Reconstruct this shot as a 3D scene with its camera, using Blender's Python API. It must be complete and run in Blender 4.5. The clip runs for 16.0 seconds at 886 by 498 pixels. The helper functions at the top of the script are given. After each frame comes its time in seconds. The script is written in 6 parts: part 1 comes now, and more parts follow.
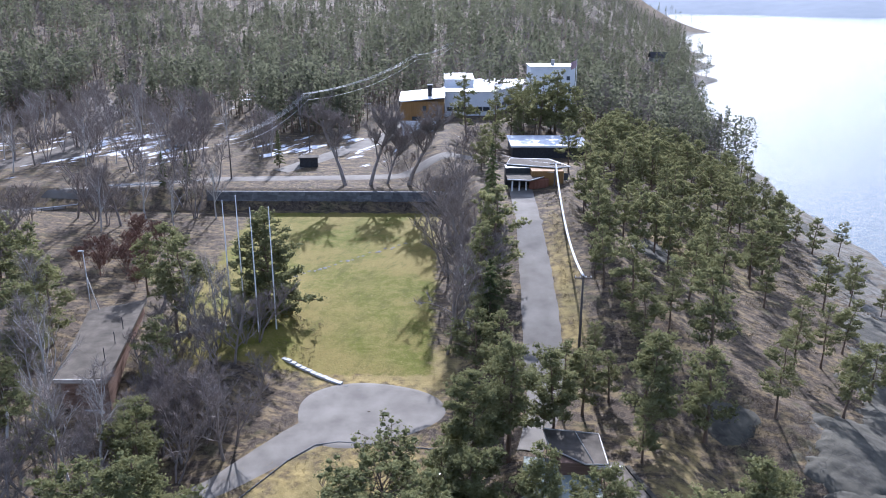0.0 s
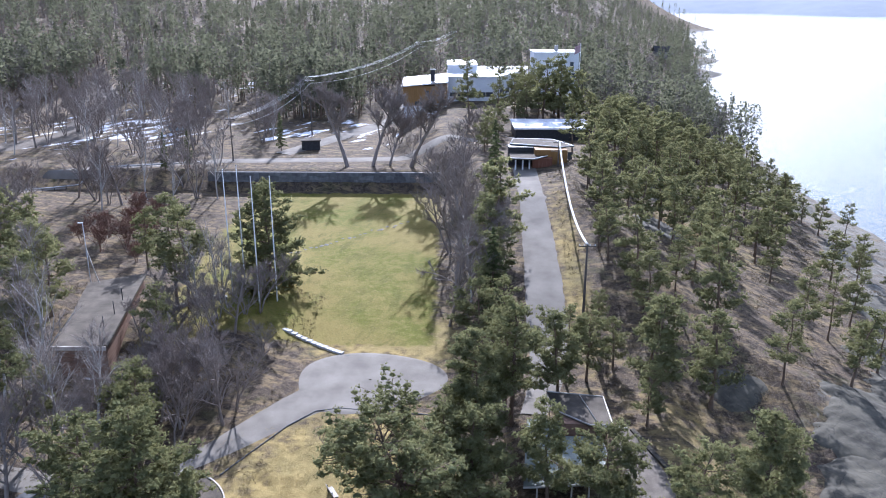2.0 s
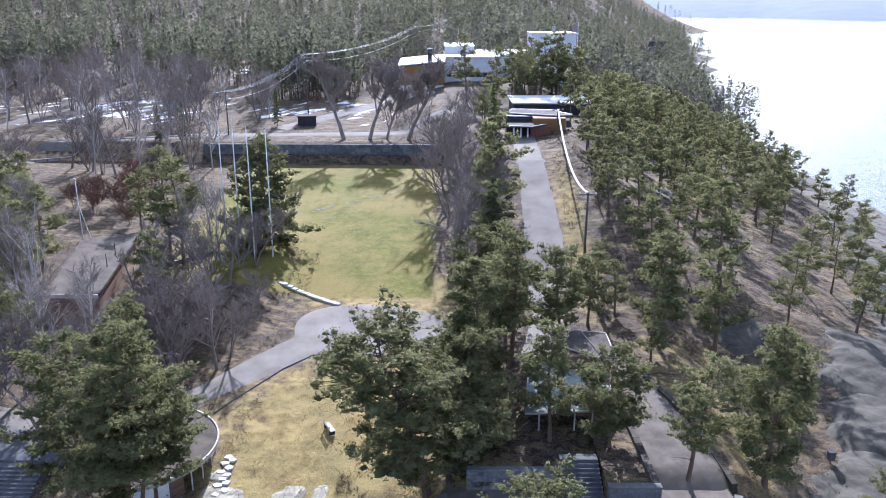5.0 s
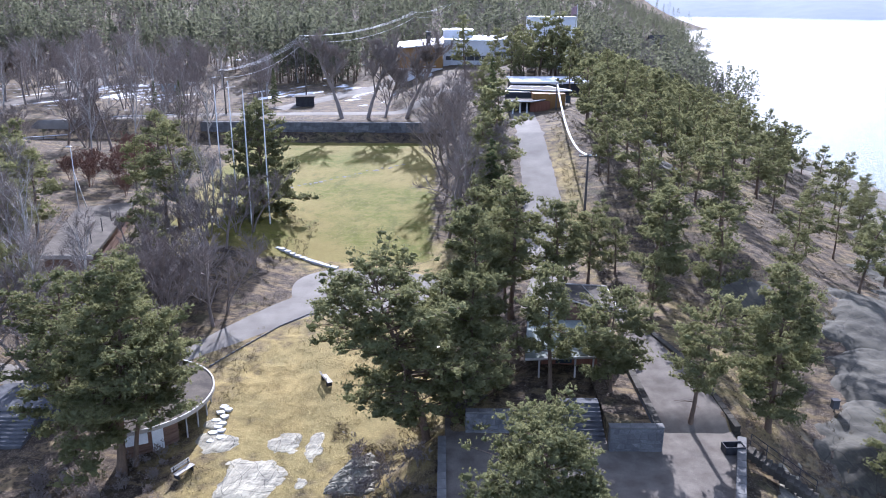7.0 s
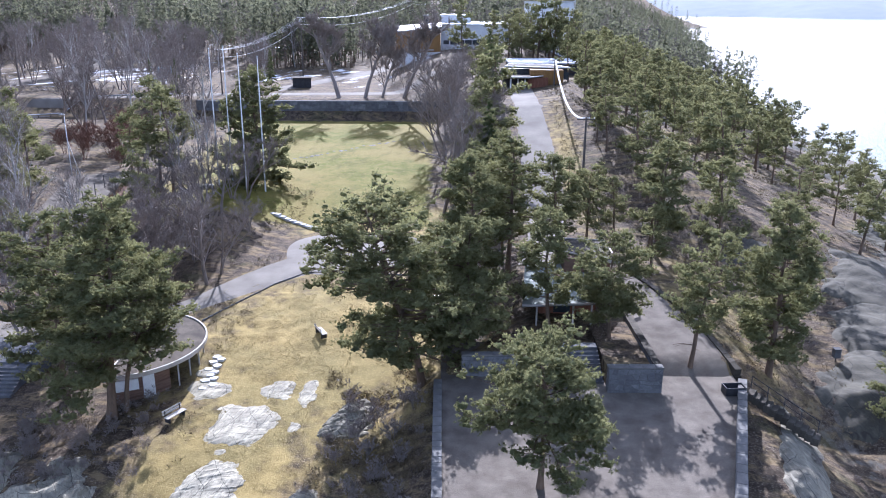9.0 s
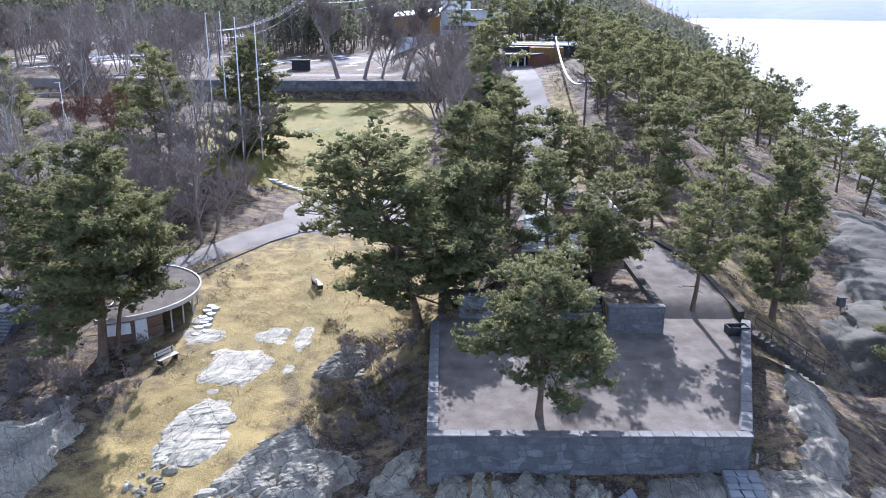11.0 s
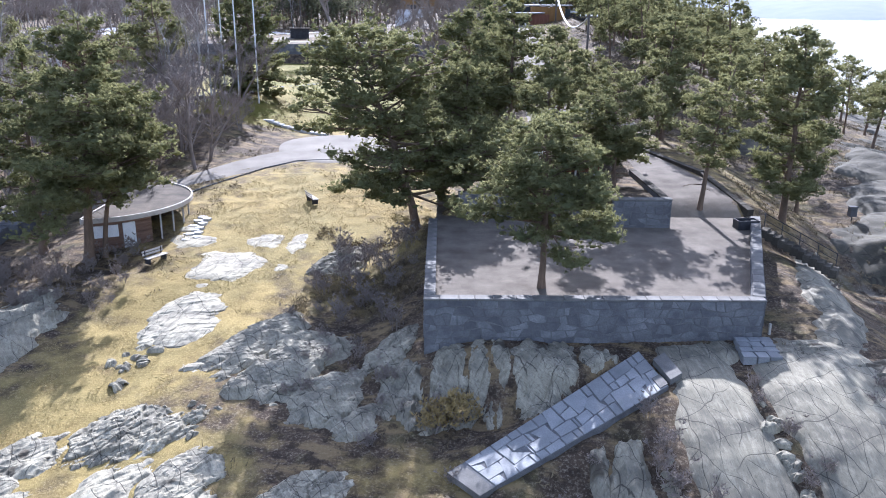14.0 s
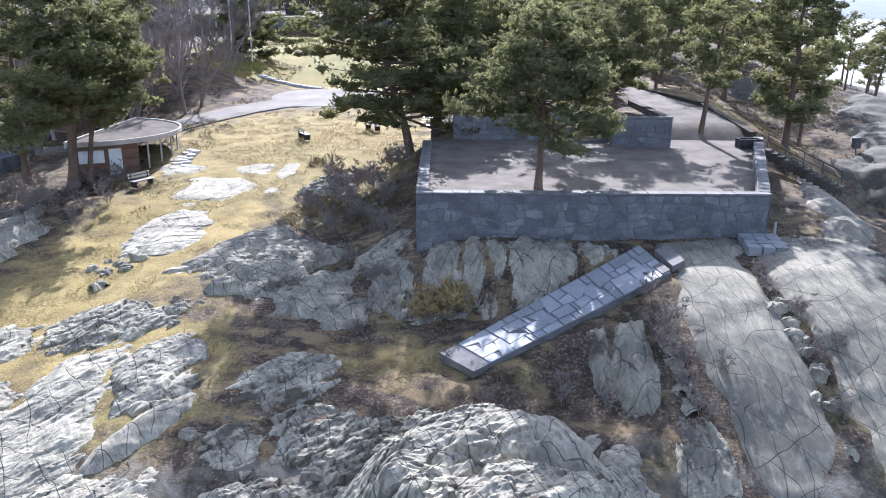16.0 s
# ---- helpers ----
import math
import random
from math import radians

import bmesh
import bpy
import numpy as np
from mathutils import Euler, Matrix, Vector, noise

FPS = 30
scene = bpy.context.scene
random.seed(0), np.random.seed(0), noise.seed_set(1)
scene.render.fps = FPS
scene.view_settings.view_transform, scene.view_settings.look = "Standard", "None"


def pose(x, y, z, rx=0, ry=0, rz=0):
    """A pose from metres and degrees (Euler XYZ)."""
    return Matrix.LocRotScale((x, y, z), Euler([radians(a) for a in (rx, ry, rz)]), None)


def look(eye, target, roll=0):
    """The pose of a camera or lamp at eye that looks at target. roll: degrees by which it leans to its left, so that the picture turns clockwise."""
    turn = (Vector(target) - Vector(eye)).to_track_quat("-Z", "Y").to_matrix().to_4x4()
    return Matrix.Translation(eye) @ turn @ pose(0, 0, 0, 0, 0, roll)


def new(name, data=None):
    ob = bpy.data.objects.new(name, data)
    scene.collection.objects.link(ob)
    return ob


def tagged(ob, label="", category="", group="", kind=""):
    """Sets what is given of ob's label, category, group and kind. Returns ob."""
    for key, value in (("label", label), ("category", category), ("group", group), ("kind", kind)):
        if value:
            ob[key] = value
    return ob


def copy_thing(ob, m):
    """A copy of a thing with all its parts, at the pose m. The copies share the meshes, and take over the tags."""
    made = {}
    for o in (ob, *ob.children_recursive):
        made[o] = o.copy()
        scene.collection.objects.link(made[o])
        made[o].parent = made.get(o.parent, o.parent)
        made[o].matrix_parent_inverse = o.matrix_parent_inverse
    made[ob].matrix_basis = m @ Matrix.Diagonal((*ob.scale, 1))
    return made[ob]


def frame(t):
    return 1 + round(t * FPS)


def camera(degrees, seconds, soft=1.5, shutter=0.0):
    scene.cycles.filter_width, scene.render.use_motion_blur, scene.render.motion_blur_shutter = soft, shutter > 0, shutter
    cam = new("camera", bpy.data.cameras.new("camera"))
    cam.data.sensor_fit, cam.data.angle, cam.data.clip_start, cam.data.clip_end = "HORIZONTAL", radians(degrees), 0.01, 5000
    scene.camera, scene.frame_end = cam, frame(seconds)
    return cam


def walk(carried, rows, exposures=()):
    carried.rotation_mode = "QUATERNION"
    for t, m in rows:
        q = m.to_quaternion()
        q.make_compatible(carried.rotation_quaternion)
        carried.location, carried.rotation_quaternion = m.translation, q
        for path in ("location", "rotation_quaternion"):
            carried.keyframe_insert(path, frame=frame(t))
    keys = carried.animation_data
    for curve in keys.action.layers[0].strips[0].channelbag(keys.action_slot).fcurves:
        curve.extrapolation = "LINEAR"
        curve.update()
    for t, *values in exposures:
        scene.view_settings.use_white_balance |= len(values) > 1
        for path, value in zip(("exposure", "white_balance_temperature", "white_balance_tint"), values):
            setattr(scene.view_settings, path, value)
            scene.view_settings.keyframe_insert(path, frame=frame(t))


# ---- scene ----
# Camera: seconds, x, y, z, tilt up, lean, turn
cam = camera(59.11, 16.0, soft=1.0)
PATH = [
    (0.0, 0.00, 0.00, 55.07, -17.84, -0.14, 0.19),
    (0.5, 0.09, -0.01, 54.13, -17.89, -0.14, 0.32),
    (1.0, 0.12, -0.04, 53.10, -17.89, -0.15, 0.38),
    (1.5, 0.11, -0.09, 52.00, -17.89, -0.16, 0.40),
    (2.0, 0.07, -0.17, 50.86, -17.84, -0.16, 0.42),
    (2.5, 0.01, -0.26, 49.67, -17.75, -0.17, 0.39),
    (3.0, -0.05, -0.36, 48.47, -17.68, -0.18, 0.33),
    (3.5, -0.11, -0.47, 47.25, -17.60, -0.18, 0.27),
    (4.0, -0.16, -0.59, 46.03, -17.52, -0.19, 0.22),
    (6.5, -0.22, -1.22, 40.04, -17.40, -0.22, 0.06),
    (7.0, -0.19, -1.35, 38.87, -17.40, -0.23, 0.04),
    (7.5, -0.15, -1.46, 37.72, -17.39, -0.24, -0.03),
    (8.0, -0.09, -1.58, 36.56, -17.36, -0.24, -0.08),
    (8.5, -0.03, -1.69, 35.41, -17.33, -0.25, -0.08),
    (9.0, 0.03, -1.79, 34.25, -17.34, -0.26, -0.07),
    (11.5, 0.32, -2.20, 28.26, -17.12, -0.29, -0.02),
    (12.0, 0.36, -2.26, 27.00, -17.13, -0.29, -0.02),
    (12.5, 0.39, -2.32, 25.71, -17.12, -0.30, 0.00),
    (13.0, 0.41, -2.37, 24.40, -17.08, -0.31, -0.08),
    (13.5, 0.44, -2.42, 23.06, -17.05, -0.31, -0.17),
    (14.0, 0.46, -2.46, 21.70, -17.01, -0.32, 0.02),
    (14.5, 0.49, -2.50, 20.32, -17.00, -0.33, -0.09),
    (15.0, 0.54, -2.54, 18.93, -16.96, -0.33, -0.16),
    (15.5, 0.61, -2.57, 17.54, -16.99, -0.34, -0.23),
    (16.0, 0.71, -2.60, 16.16, -16.97, -0.35, -0.15),
]
walk(cam, [(t, pose(x, y, z, 90 + tilt, lean, turn)) for t, x, y, z, tilt, lean, turn in PATH], [(0.0, 1.16, 5080, 20), (1.0, 1.22, 5080, 20), (7.0, 1.42, 5060, 23), (12.0, 1.57, 5080, 22), (16.0, 1.68, 5260, 20)])

# World, sun and sky: low spring sun almost straight ahead
SUN_UP, SUN_TURN = radians(31.0), radians(1.0)
world = bpy.data.worlds.new("world")
scene.world = world
world.use_nodes = True
wn = world.node_tree
sky = wn.nodes.new("ShaderNodeTexSky")
sky.sky_type, sky.sun_disc, sky.sun_elevation, sky.sun_rotation = "NISHITA", False, SUN_UP, SUN_TURN
sky.air_density, sky.dust_density, sky.ozone_density = 1.2, 2.0, 1.0
wn.nodes["Background"].inputs["Strength"].default_value = 0.115
haze = wn.nodes.new("ShaderNodeHueSaturation")          # thin spring haze whitens the sky
haze.inputs["Saturation"].default_value = 0.6
wn.links.new(sky.outputs[0], haze.inputs["Color"])
wn.links.new(haze.outputs[0], wn.nodes["Background"].inputs["Color"])
sun = new("sun", bpy.data.lights.new("sun", "SUN"))
sun.data.energy, sun.data.angle, sun.data.color = 5.0, radians(0.55), (1.0, 0.93, 0.81)
sun.matrix_world = look((0, 0, 100), Vector((0, 0, 100)) - Vector((math.sin(SUN_TURN), math.cos(SUN_TURN), math.tan(SUN_UP))))


# --- materials ---
class Nodes:
    """A short way to write node trees."""

    def __init__(self, name):
        self.mat = bpy.data.materials.new(name)
        self.mat.use_nodes = True
        self.tree = self.mat.node_tree
        self.bsdf = self.tree.nodes["Principled BSDF"]
        self.out = self.tree.nodes["Material Output"]

    def node(self, kind, **inputs):
        n = self.tree.nodes.new("ShaderNode" + kind)
        for key, value in inputs.items():
            self.put(n.inputs[key.replace("_", " ")], value)
        return n

    def put(self, socket, value):
        if isinstance(value, bpy.types.NodeSocket):
            self.tree.links.new(value, socket)
        elif isinstance(value, tuple) and len(value) == 3 and socket.type == "RGBA":
            socket.default_value = (*value, 1)
        else:
            socket.default_value = value

    def coords(self, kind="Object", scale=(1, 1, 1), turn=0.0):
        return self.mapped(self.node("TexCoord").outputs[kind], scale, turn)

    def mapped(self, vector, scale, turn):
        """Turned first, then stretched."""
        r = self.node("Mapping", Vector=vector, Rotation=(0, 0, turn))
        return self.node("Mapping", Vector=r.outputs[0], Scale=scale).outputs[0]

    def noise(self, vector, scale, detail=4.0, rough=0.55, warp=0.0):
        return self.node("TexNoise", Vector=vector, Scale=scale, Detail=detail, Roughness=rough, Distortion=warp).outputs["Fac"]

    def ramp(self, value, lo, hi):
        return self.node("MapRange", Value=value, From_Min=lo, From_Max=hi).outputs[0]

    def mix(self, fac, a, b, blend="MIX"):
        n = self.tree.nodes.new("ShaderNodeMix")
        n.data_type, n.blend_type = "RGBA", blend
        self.put(n.inputs["Factor"], fac)
        self.put(n.inputs["A"], a)
        self.put(n.inputs["B"], b)
        return n.outputs["Result"]

    def maths(self, op, a, b=0.0):
        n = self.tree.nodes.new("ShaderNodeMath")
        n.operation = op
        self.put(n.inputs[0], a)
        self.put(n.inputs[1], b)
        return n.outputs[0]

    def bump(self, height, strength, distance):
        return self.node("Bump", Height=height, Strength=strength, Distance=distance).outputs[0]

    def attr(self, name):
        n = self.tree.nodes.new("ShaderNodeAttribute")
        n.attribute_name = name
        return n.outputs["Fac"]

    def set(self, **inputs):
        for key, value in inputs.items():
            self.put(self.bsdf.inputs[key.replace("_", " ")], value)
        return self.mat


def surface(name, dark, light, scale=3.0, fine=40.0, rough=0.8, bump=0.3, depth=0.01, metal=0.0, vary=0.0, stretch=(1, 1, 1)):
    """A plain surface with stains at one scale and grain at a second."""
    n = Nodes(name)
    v = n.coords("Object", stretch)
    big, small = n.noise(v, scale, 5), n.noise(v, fine, 3)
    col = n.mix(n.ramp(big, .3, .7), dark, light)
    col = n.mix(n.maths("MULTIPLY", n.ramp(small, .35, .75), .45), col, tuple(c * .55 for c in dark))
    if vary:
        r = n.tree.nodes.new("ShaderNodeObjectInfo").outputs["Random"]
        col = n.mix(n.maths("MULTIPLY", r, vary), col, tuple(c * .45 for c in dark))
    hgt = n.maths("ADD", big, n.maths("MULTIPLY", small, .5))
    return n.set(Base_Color=col, Roughness=rough, Metallic=metal, Specular_IOR_Level=.5 if rough < .5 else .12, Normal=n.bump(hgt, bump, depth))


def needles(name, dark, light, tip):
    """Foliage: lets part of the light through."""
    n = Nodes(name)
    r = n.tree.nodes.new("ShaderNodeObjectInfo").outputs["Random"]
    isl = n.tree.nodes.new("ShaderNodeNewGeometry").outputs["Random Per Island"]
    clump = n.noise(n.coords("Object"), .8, 2)
    col = n.mix(n.ramp(clump, .35, .65), dark, light)
    col = n.mix(n.maths("MULTIPLY", isl, .6), col, tip)
    col = n.mix(n.maths("MULTIPLY", r, .35), col, dark)
    n.set(Base_Color=col, Roughness=.9, Specular_IOR_Level=.05)
    tr = n.node("BsdfTranslucent", Color=n.mix(.5, col, tip))
    sh = n.node("MixShader", Fac=.5)
    n.tree.links.new(n.bsdf.outputs[0], sh.inputs[1])
    n.tree.links.new(tr.outputs[0], sh.inputs[2])
    n.tree.links.new(sh.outputs[0], n.out.inputs["Surface"])
    return n.mat


def rock_material(name, turn=0.5, tone=1.0, lines=1.0, relief=.45, lichen=.5, spacing=1.0):
    """Foliated gneiss: pale and dark streaks along the strata, long broken fractures in two sets, lichen."""
    n = Nodes(name)
    v = n.coords("Object", (1, 1, 1), turn)
    st = n.coords("Object", (1.0, .1, .5), turn)
    big, mid, fine = n.noise(v, .35, 5), n.noise(v, 1.7, 5, .65), n.noise(v, 24, 4, .7)
    streak, thin = n.noise(st, 4.5, 8, .7, .3), n.noise(st, 19, 5, .72, .2)
    bend = n.maths("MULTIPLY", n.maths("SUBTRACT", n.noise(v, .3, 2, .5), .5), 1.5)

    def fractures(angle, gap, width, salt):
        sep = n.node("SeparateXYZ", Vector=n.mapped(v, (1, 1, 1), angle))
        p = n.maths("ADD", n.maths("DIVIDE", sep.outputs[0], gap * spacing), n.maths("ADD", bend, salt))
        d = n.maths("ABSOLUTE", n.maths("SUBTRACT", n.maths("FRACT", p), .5))
        gate = n.ramp(n.noise(n.mapped(v, (1.0, .35, 1), angle + salt), .8 / spacing, 2), .5, .6)
        wob = n.maths("MULTIPLY", n.maths("SUBTRACT", mid, .5), width * .8)
        line = n.ramp(n.maths("ADD", d, wob), width * .25, width)
        return n.maths("MAXIMUM", line, gate)

    cr = n.maths("MINIMUM", fractures(.05, .95, .017 * lines, .13), n.maths("MINIMUM", fractures(1.15, 1.7, .011 * lines, .57), fractures(-.75, 1.25, .013 * lines, .81)))
    col = n.mix(n.ramp(big, .32, .66), tuple(x * tone for x in (.118, .112, .094)), tuple(x * tone for x in (.25, .234, .182)))
    col = n.mix(n.maths("MULTIPLY", n.ramp(mid, .5, .68), .55), col, tuple(x * tone for x in (.336, .315, .25)))
    col = n.mix(n.maths("MULTIPLY", n.ramp(streak, .53, .70), .6), col, tuple(x * tone for x in (.396, .375, .305)))
    col = n.mix(n.maths("MULTIPLY", n.ramp(streak, .47, .31), .55), col, (.085, .086, .082))
    col = n.mix(n.maths("MULTIPLY", n.ramp(thin, .5, .36), .4), col, (.08, .078, .07))
    tint = n.ramp(n.attr("tone"), -.6, 1.1)
    col = n.mix(1.0, col, n.node("CombineColor", Red=tint, Green=tint, Blue=tint).outputs[0], "MULTIPLY")
    col = n.mix(1.0, col, (1.52, 1.48, 1.38), "MULTIPLY")
    lich = n.maths("MULTIPLY", n.ramp(n.noise(v, 3.2, 5, .75), .56, .66), lichen)
    col = n.mix(lich, col, (.095, .082, .048))
    col = n.mix(n.maths("MULTIPLY", n.ramp(n.noise(v, 9, 4, .7), .62, .72), .5), col, (.06, .06, .055))
    col = n.mix(n.maths("MULTIPLY", n.maths("SUBTRACT", 1.0, cr), .8), col, (.04, .036, .03))
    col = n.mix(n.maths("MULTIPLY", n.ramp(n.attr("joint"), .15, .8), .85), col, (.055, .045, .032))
    hgt = n.maths("ADD", n.maths("MULTIPLY", cr, .5), n.maths("ADD", n.maths("MULTIPLY", streak, .3), n.maths("ADD", n.maths("MULTIPLY", mid, .35), n.maths("MULTIPLY", fine, .3))))
    return n.set(Base_Color=col, Roughness=.9, Specular_IOR_Level=.2, Normal=n.bump(hgt, relief, .035))


def ground_material():
    n = Nodes("ground")
    v = n.coords("Object")
    big, mid, fine, grain = n.noise(v, .12, 4), n.noise(v, .7, 5, .6), n.noise(v, 8, 5, .65), n.noise(v, 36, 3, .7)
    litter = n.mix(n.ramp(mid, .35, .65), (.047, .034, .025), (.1, .073, .048))
    litter = n.mix(n.maths("MULTIPLY", n.ramp(fine, .5, .66), .7), litter, (.26, .22, .16))
    litter = n.mix(n.maths("MULTIPLY", n.ramp(fine, .42, .3), .7), litter, (.05, .04, .03))
    moss = n.maths("MULTIPLY", n.ramp(n.noise(v, .33, 4), .55, .66), .45)
    litter = n.mix(moss, litter, (.10, .095, .035))
    litter = n.mix(n.maths("MULTIPLY", n.ramp(n.noise(n.coords("Object", (.6, 1.6, 1), .2), .55, 5, .6), .5, .6), .75), litter, (.21, .155, .08))
    litter = n.mix(n.maths("MULTIPLY", n.ramp(n.noise(v, 1.3, 5, .7), .5, .4), .8), litter, (.032, .025, .018))
    straw = n.mix(n.ramp(mid, .34, .62), (.155, .112, .038), (.29, .22, .082))
    straw = n.mix(n.maths("MULTIPLY", n.ramp(big, .45, .62), .55), straw, (.205, .172, .07))
    straw = n.mix(n.maths("MULTIPLY", n.ramp(fine, .5, .66), .65), straw, (.385, .3, .125))
    straw = n.mix(n.maths("MULTIPLY", n.ramp(grain, .48, .34), .5), straw, (.11, .085, .045))
    lawn = n.mix(n.ramp(n.noise(v, .075, 5, .6), .42, .56), (.108, .112, .013), (.19, .15, .042))
    lawn = n.mix(n.maths("MULTIPLY", n.ramp(mid, .44, .62), .6), lawn, (.2, .165, .045))
    lawn = n.mix(n.maths("MULTIPLY", n.ramp(n.noise(n.coords("Object", (1, .4, 1), .3), .45, 5, .65), .52, .64), .55), lawn, (.075, .08, .011))
    lawn = n.mix(n.maths("MULTIPLY", n.ramp(fine, .5, .34), .75), lawn, (.06, .055, .015))
    lawn = n.mix(n.maths("MULTIPLY", n.ramp(n.noise(v, 3.1, 4, .7), .56, .68), .6), lawn, (.27, .22, .08))
    scree = n.mix(n.ramp(n.noise(n.coords("Object", (1, .3, 1), -.5), 1.1, 7, .68, .3), .36, .64), (.085, .08, .066), (.2, .188, .16))
    scree = n.mix(n.maths("MULTIPLY", n.ramp(n.noise(v, .35, 4), .5, .62), .7), scree, litter)

    def edge(name, soft=.16):
        return n.ramp(n.maths("ADD", n.attr(name), n.maths("MULTIPLY", n.maths("SUBTRACT", mid, .5), .9)), .5 - soft, .5 + soft)

    col = n.mix(edge("straw"), litter, straw)
    col = n.mix(edge("lawn", .1), col, lawn)
    col = n.mix(edge("rock", .07), col, scree)
    snow = n.ramp(n.maths("ADD", n.attr("snow"), n.maths("MULTIPLY", n.maths("SUBTRACT", n.noise(n.coords("Object", (1, .3, 1), .6), .3, 5, .65), .5), 1.9)), .62, .7)
    col = n.mix(snow, col, (.72, .74, .78))
    hgt = n.maths("ADD", n.maths("MULTIPLY", fine, .6), n.maths("ADD", mid, n.maths("MULTIPLY", grain, .25)))
    return n.set(Base_Color=col, Roughness=.95, Specular_IOR_Level=.12, Normal=n.bump(hgt, .7, .12))


def water_material():
    n = Nodes("sea_water")
    v = n.coords("Object", (1, .45, 1), .25)
    w = n.maths("ADD", n.noise(v, .35, 5, .6), n.maths("MULTIPLY", n.noise(n.coords("Object", (1, .8, 1), -.4), 1.6, 3), .35))
    return n.set(Base_Color=(.05, .075, .09), Roughness=.1, IOR=1.33, Normal=n.bump(w, 1.0, .42))


M_GROUND, M_ROCK, M_SLAB, M_WATER = ground_material(), rock_material("gneiss", -.6, 1.25, 1.6, .8), rock_material("smooth_gneiss", -.04, 1.02, 1.6, .3, .25, 1.0), water_material()
M_GRASSLAB = rock_material("worn_slab", .3, 1.6, 1.6, .2, .2, 1.1)
# paler copy of the gneiss: sunlight on the front rocks is put into its tone
M_PALEROCK = rock_material("sunlit_gneiss", -.6, 1.45, 1.7, .8, .35)
# darkest copy of the gneiss, with the trees' shade on the east shore in its tone
M_SHORE = rock_material("shaded_shore_gneiss", -.5, .35, 1.6, .35, .35, 1.8)
M_NEEDLE = needles("pine_needles", (.08, .094, .048), (.156, .167, .077), (.345, .33, .15))
M_FARPINE = needles("far_pine_needles", (.061, .071, .049), (.102, .111, .072), (.155, .155, .095))
M_FARTWIG = surface("far_bare_twigs", (.135, .112, .1), (.205, .172, .155), .05, 2, .9, .1, .01)
M_SPRUCE = needles("spruce_needles", (.036, .052, .026), (.07, .092, .04), (.13, .145, .06))
M_BARK = surface("pine_bark", (.10, .075, .055), (.23, .16, .11), 2.0, 18, .9, .8, .04, stretch=(1, 1, .3))
M_TWIG = surface("bare_twigs", (.19, .16, .14), (.32, .275, .24), 1.0, 8, .85, .2, .01)
M_BIRCH = surface("birch_bark", (.30, .28, .26), (.62, .60, .56), 3.0, 9, .7, .3, .01, stretch=(1, 1, 2.5))
M_ASPHALT = surface("worn_asphalt", (.155, .139, .117), (.25, .228, .193), .3, 30, .95, .3, .01)
M_GRAVEL = surface("gravel", (.1, .085, .069), (.195, .17, .138), .7, 14, .95, .9, .04)
M_STONE = surface("granite_blocks", (.12, .122, .13), (.27, .27, .27), 1.1, 12, .85, .6, .03, vary=.6)
M_MORTAR = surface("mortar", (.105, .104, .105), (.18, .178, .176), 2, 20, .95, .6, .02)
M_FLAG = surface("slate_flags", (.22, .228, .23), (.36, .365, .365), .8, 16, .6, .35, .01, vary=.45)
M_DRYSTONE = surface("mossy_stone", (.06, .053, .042), (.135, .12, .095), 1.1, 12, .95, .6, .03, vary=.6)
M_COPING = surface("coping_stone", (.135, .13, .12), (.235, .225, .205), 1.2, 15, .8, .4, .015, vary=.3)
M_PALESTONE = surface("pale_stone", (.42, .41, .39), (.62, .61, .58), 1.5, 14, .85, .3, .01)
M_WHITE = surface("white_plaster", (.66, .67, .69), (.80, .80, .81), .4, 15, .8, .15, .01)
M_ROOFMETAL = surface("pale_roofing", (.46, .47, .49), (.66, .67, .69), .3, 6, .3, .15, .01)
M_MOSSROOF = surface("mossy_roofing", (.15, .17, .14), (.30, .32, .28), .5, 7, .8, .3, .01)
M_OCHRE = surface("ochre_boards", (.22, .125, .045), (.31, .18, .07), 1.0, 10, .75, .3, .01, stretch=(4, 4, .3))
M_TIMBER = surface("weathered_timber", (.14, .085, .06), (.27, .175, .125), 1.2, 16, .8, .5, .02, stretch=(.3, .3, 4))
M_PALEWOOD = surface("bleached_wood", (.36, .33, .29), (.55, .52, .47), 1.5, 18, .75, .3, .01)
M_FELT = surface("roofing_felt", (.065, .056, .044), (.145, .125, .1), .6, 14, .95, .3, .01)
# concrete darkened in colour for the shade that the steps lie in
M_DARKCONC = surface("darkened_concrete", (.075, .075, .078), (.16, .16, .165), .7, 12, .9, .4, .01)
M_CONC = surface("concrete", (.23, .23, .225), (.37, .365, .355), .7, 18, .85, .35, .01)
M_STEEL = surface("galvanised_steel", (.42, .43, .45), (.58, .59, .60), 2, 20, .4, .1, .005, metal=.7)
M_PAINTW = surface("white_paint", (.68, .68, .67), (.82, .82, .80), 2, 20, .5, .1, .005)
M_DARK = surface("dark_paint", (.03, .03, .033), (.06, .06, .065), 2, 20, .5, .2, .005)
M_BRICK = surface("red_brown_boards", (.16, .07, .045), (.25, .12, .08), 1.4, 14, .8, .4, .01, stretch=(3, 3, .4))
M_POLE = surface("tarred_pole", (.07, .06, .05), (.13, .11, .09), 1, 14, .9, .3, .01)
M_WIRE = surface("bright_cable", (.6, .6, .6), (.72, .72, .71), 1, 9, .6, .05, .002)
M_BUSH = surface("red_bush_twigs", (.16, .092, .066), (.25, .15, .108), 1, 8, .9, .2, .01)
M_GLASS = surface("window_glass", (.03, .04, .05), (.06, .075, .09), .5, 3, .08, .02, .002)
